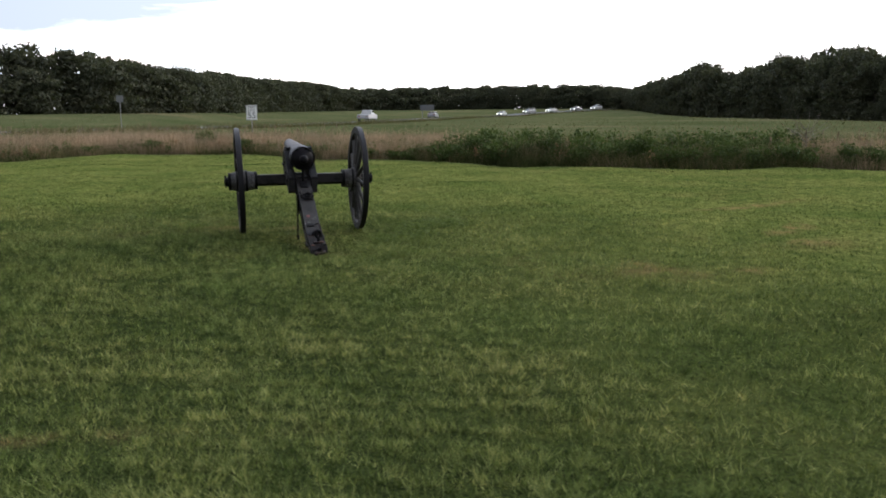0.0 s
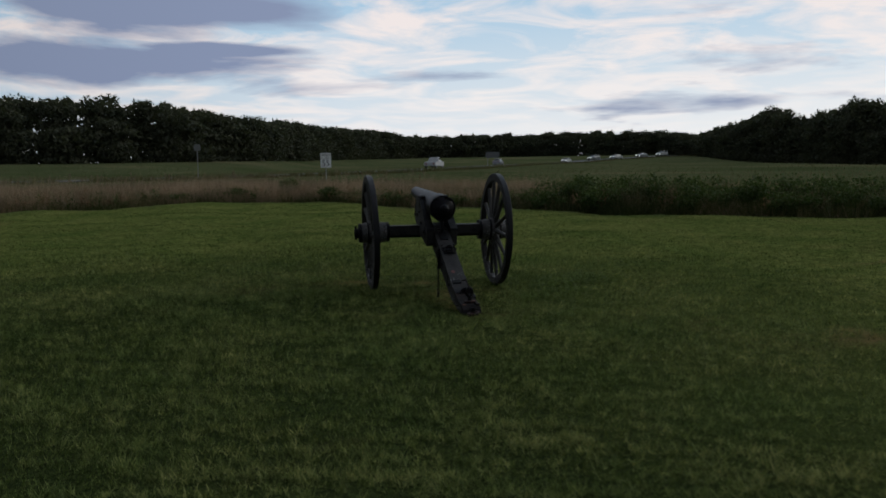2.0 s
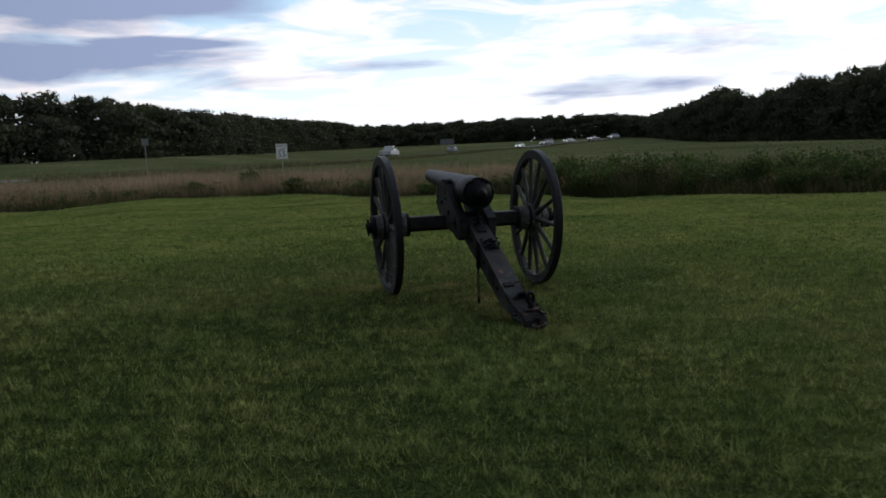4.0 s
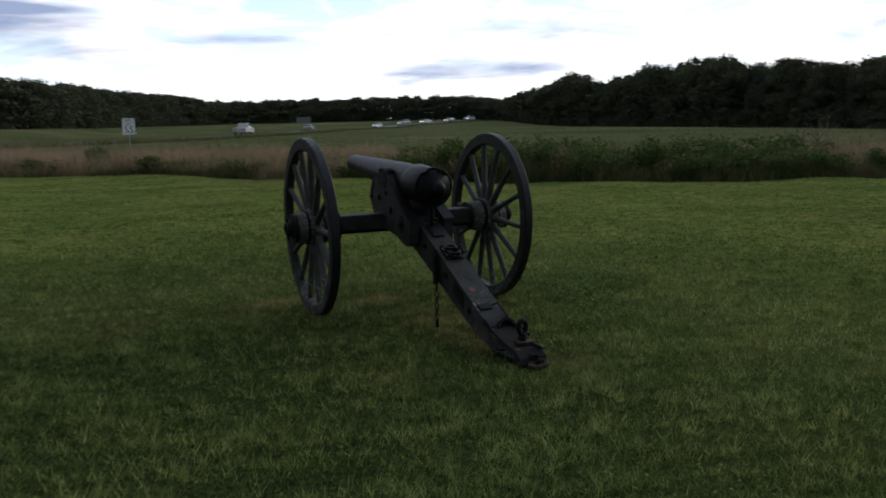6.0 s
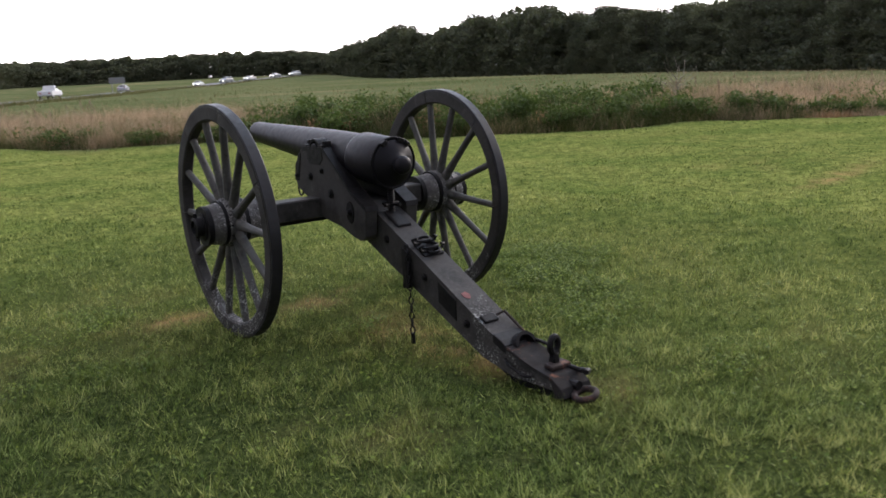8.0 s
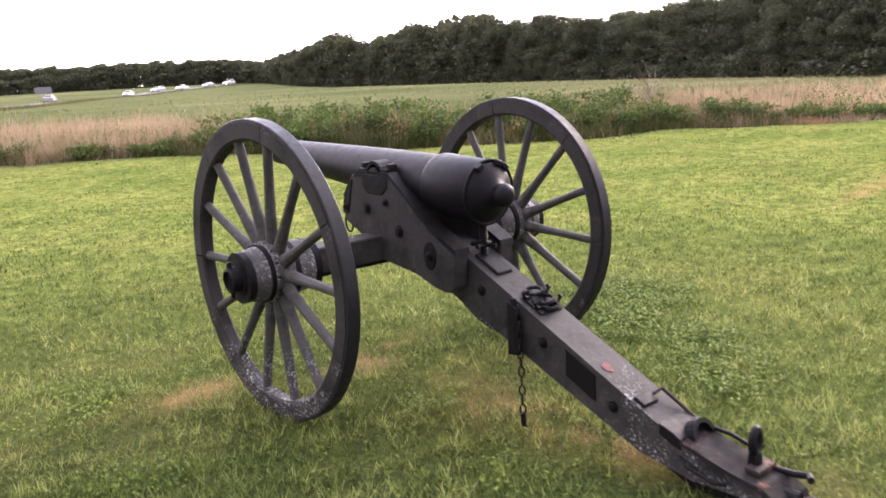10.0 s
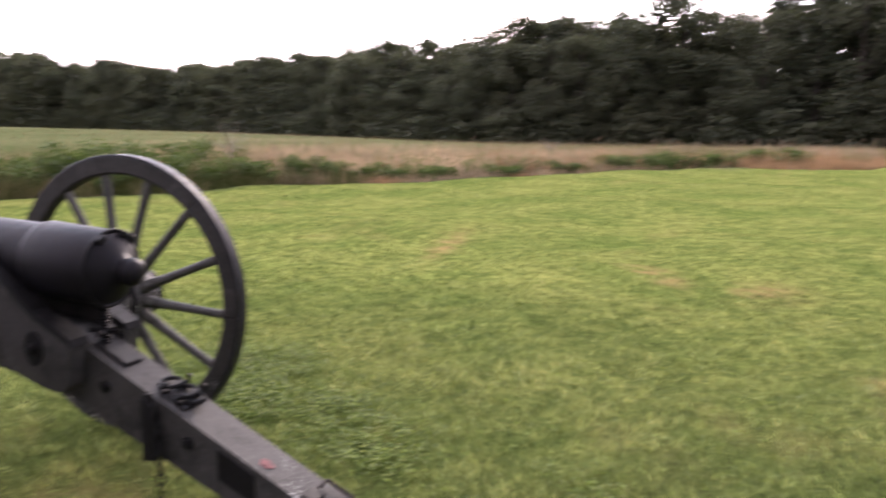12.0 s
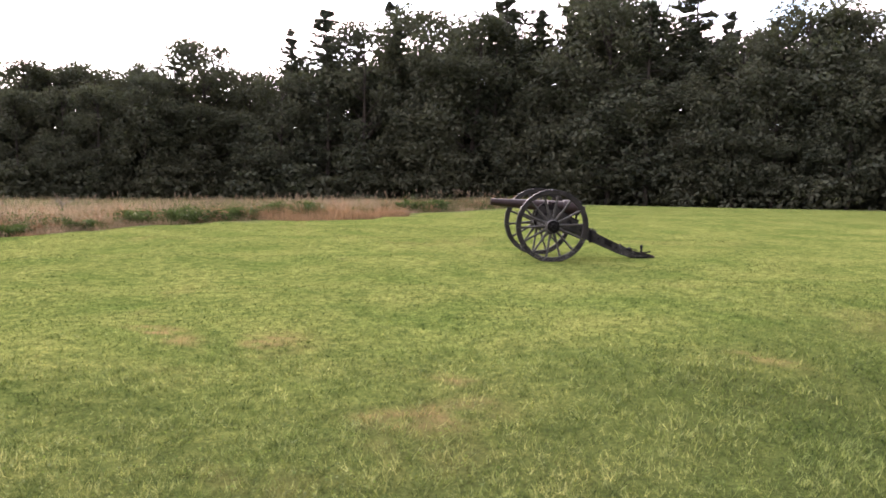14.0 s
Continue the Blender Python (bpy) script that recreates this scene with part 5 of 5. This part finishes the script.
def small_sign(x, y, turn):
    ob = thing("route_sign", pose(x, y, float(land(x, y)), 0, 0, turn), "small weathered sign plate on a post before the woods", "road sign")
    part("post", box((-0.035, 0.0, -0.3), (0.035, 0.05, 3.25), 0.005), POST, ob)
    part("sign_plate", box((-0.30, -0.015, 2.65), (0.30, 0.0, 3.25), 0.004), SIGN_BACK, ob)
    return ob


small_sign(-10.5, 70.5, 10)


def board_sign(x, y, turn):
    ob = thing("guide_board", pose(x, y, float(land(x, y)), 0, 0, turn), "large grey guide sign seen across the field", "road sign")
    for sx in (-1.0, 1.0):
        part("post", box((sx - 0.06, 0.0, -0.3), (sx + 0.06, 0.12, 2.9), 0.01), POST, ob)
    part("sign_plate", box((-1.45, -0.03, 1.75), (1.45, 0.0, 2.95), 0.01), SIGN_BACK, ob)
    return ob


board_sign(39.8, 165.7, -12)


# ---- vehicles on the road ----
def car_wheel(parent, x, y, r):
    w = part("wheel", lathe([(-0.10, r * 0.62), (-0.11, r * 0.9), (-0.07, r), (0.07, r), (0.11, r * 0.9), (0.10, r * 0.62)], 20, Matrix.Translation((x, y, r)), close=True), RUBBER, parent, "black rubber tyre", True)
    part("rim", lathe([(-0.09, 0.01), (-0.095, r * 0.6), (0.095, r * 0.6), (0.09, 0.01)], 14, Matrix.Translation((x, y, r))), RIM, w)


def car(name, m, paint, label, side, roof, pickup=False, wide=0.9):
    """side: the body's outline (along, up); roof: the cabin's outline."""
    ob = thing(name, m, label, "car", "cars on the road")
    part("body", prism(side, -wide, wide, 0.05), paint, ob, "", True)
    cab = bmesh.new()
    a = [cab.verts.new((s * wide * (0.93 if z < 1.2 else 0.74), y, z)) for s in (-1, 1) for y, z in roof]
    n = len(roof)
    cab.faces.new(a[:n])
    cab.faces.new(a[n:][::-1])
    for k in range(n):
        cab.faces.new((a[k], a[(k + 1) % n], a[n + (k + 1) % n], a[n + k]))
    soften(cab, 0.03)
    c = part("cabin", cab, paint, ob)
    ys = [p[0] for p in roof]
    lo, hi = min(ys), max(ys)
    zt = max(p[1] for p in roof)
    part("windscreen", prism([(hi - 0.05, 1.03), (hi - 0.10, 1.03), (hi - 0.62, zt - 0.10), (hi - 0.52, zt - 0.08)], -wide * 0.72, wide * 0.72, 0.004), GLASS, c)
    part("rear_window", prism([(lo + 0.03, 1.05), (lo + 0.09, 1.05), (lo + 0.30, zt - 0.10), (lo + 0.22, zt - 0.10)], -wide * 0.68, wide * 0.68, 0.004), GLASS, c)
    for s in (-1, 1):
        part("side_window", prism([(lo + 0.35, 1.06), (hi - 0.45, 1.06), (hi - 0.75, zt - 0.12), (lo + 0.45, zt - 0.12)], s * wide * 0.80 - 0.06, s * wide * 0.80 + 0.06, 0.004), GLASS, c)
    front, back = max(p[0] for p in side), min(p[0] for p in side)
    for s in (-0.62, 0.62):
        part("headlight", lathe([(0, 0.001), (0.0, 0.11), (0.03, 0.09), (0.035, 0.001)], 14, Matrix.Translation((s, front - 0.01, 0.68)) @ pose(0, 0, 0, 0, 0, 90)), HEADLIGHT, ob, "lit headlight")
        part("tail_light", box((s - 0.1, back - 0.01, 0.72), (s + 0.1, back + 0.03, 0.92), 0.01), TAILLIGHT, ob)
        for y in (front - 0.85, back + 0.85):
            car_wheel(ob, s * 1.32, y, 0.34 if not pickup else 0.39)
    part("bumper", box((-wide * 0.95, front - 0.04, 0.33), (wide * 0.95, front + 0.06, 0.52), 0.03), CAR_DARK, ob)
    return ob


SEDAN = ([(2.25, 0.30), (2.27, 0.62), (2.1, 0.80), (1.0, 0.98), (-1.7, 1.0), (-2.2, 0.92), (-2.25, 0.32)], [(1.05, 0.97), (0.35, 1.42), (-0.75, 1.43), (-1.65, 0.98)])
SUV = ([(2.3, 0.36), (2.32, 0.78), (2.15, 0.98), (1.1, 1.06), (-2.2, 1.08), (-2.28, 0.40)], [(1.15, 1.05), (0.5, 1.68), (-1.9, 1.72), (-2.2, 1.06)])
TRUCK = ([(2.8, 0.42), (2.82, 0.95), (2.65, 1.10), (1.5, 1.14), (-0.6, 1.15), (-0.62, 1.12), (-2.75, 1.12), (-2.8, 0.48)], [(1.55, 1.13), (0.9, 1.82), (-0.35, 1.85), (-0.55, 1.14)])


def on_road(az, lane=1.7):
    """A place on the road in that direction and the heading towards the viewer."""
    best = None
    for (ax, ay), (bx, by) in zip(ROAD, ROAD[1:]):
        for k in range(40):
            px, py = ax + (bx - ax) * k / 40, ay + (by - ay) * k / 40
            off = abs(float(polar(px, py)[0]) - az)
            if best is None or off < best[0]:
                best = (off, px, py, math.degrees(math.atan2(-(ax - bx), ay - by)))
    _, px, py, turn = best
    nx_, ny_ = math.cos(radians(turn)), math.sin(radians(turn))
    x, y = px - nx_ * lane, py - ny_ * lane
    return pose(x, y, float(land(x, y)) + 0.05, 0, 0, turn)


car("estate_car", on_road(24.6), CAR_WHITE, "white car with lit headlights on the far road", *SUV)
car("saloon_car", on_road(23.3), CAR_SILVER, "silver car with lit headlights on the far road", *SEDAN)
car("saloon_car", on_road(21.6), CAR_WHITE, "white saloon with lit headlights on the far road", *SEDAN)
car("estate_car", on_road(20.2), CAR_SILVER, "silver estate car with lit headlights on the far road", *SUV)
car("saloon_car", on_road(18.3), CAR_WHITE, "white saloon car coming along the road", *SEDAN)
car("saloon_car", on_road(14.6, -1.7) @ pose(0, 0, 0, 0, 0, 180), CAR_SILVER, "silver saloon car driving away on the road", *SEDAN)
car("pickup_truck", on_road(10.6, -1.7) @ pose(0, 0, 0, 0, 0, 180), CAR_WHITE, "white pickup truck driving away on the road", *TRUCK, pickup=True, wide=0.98)
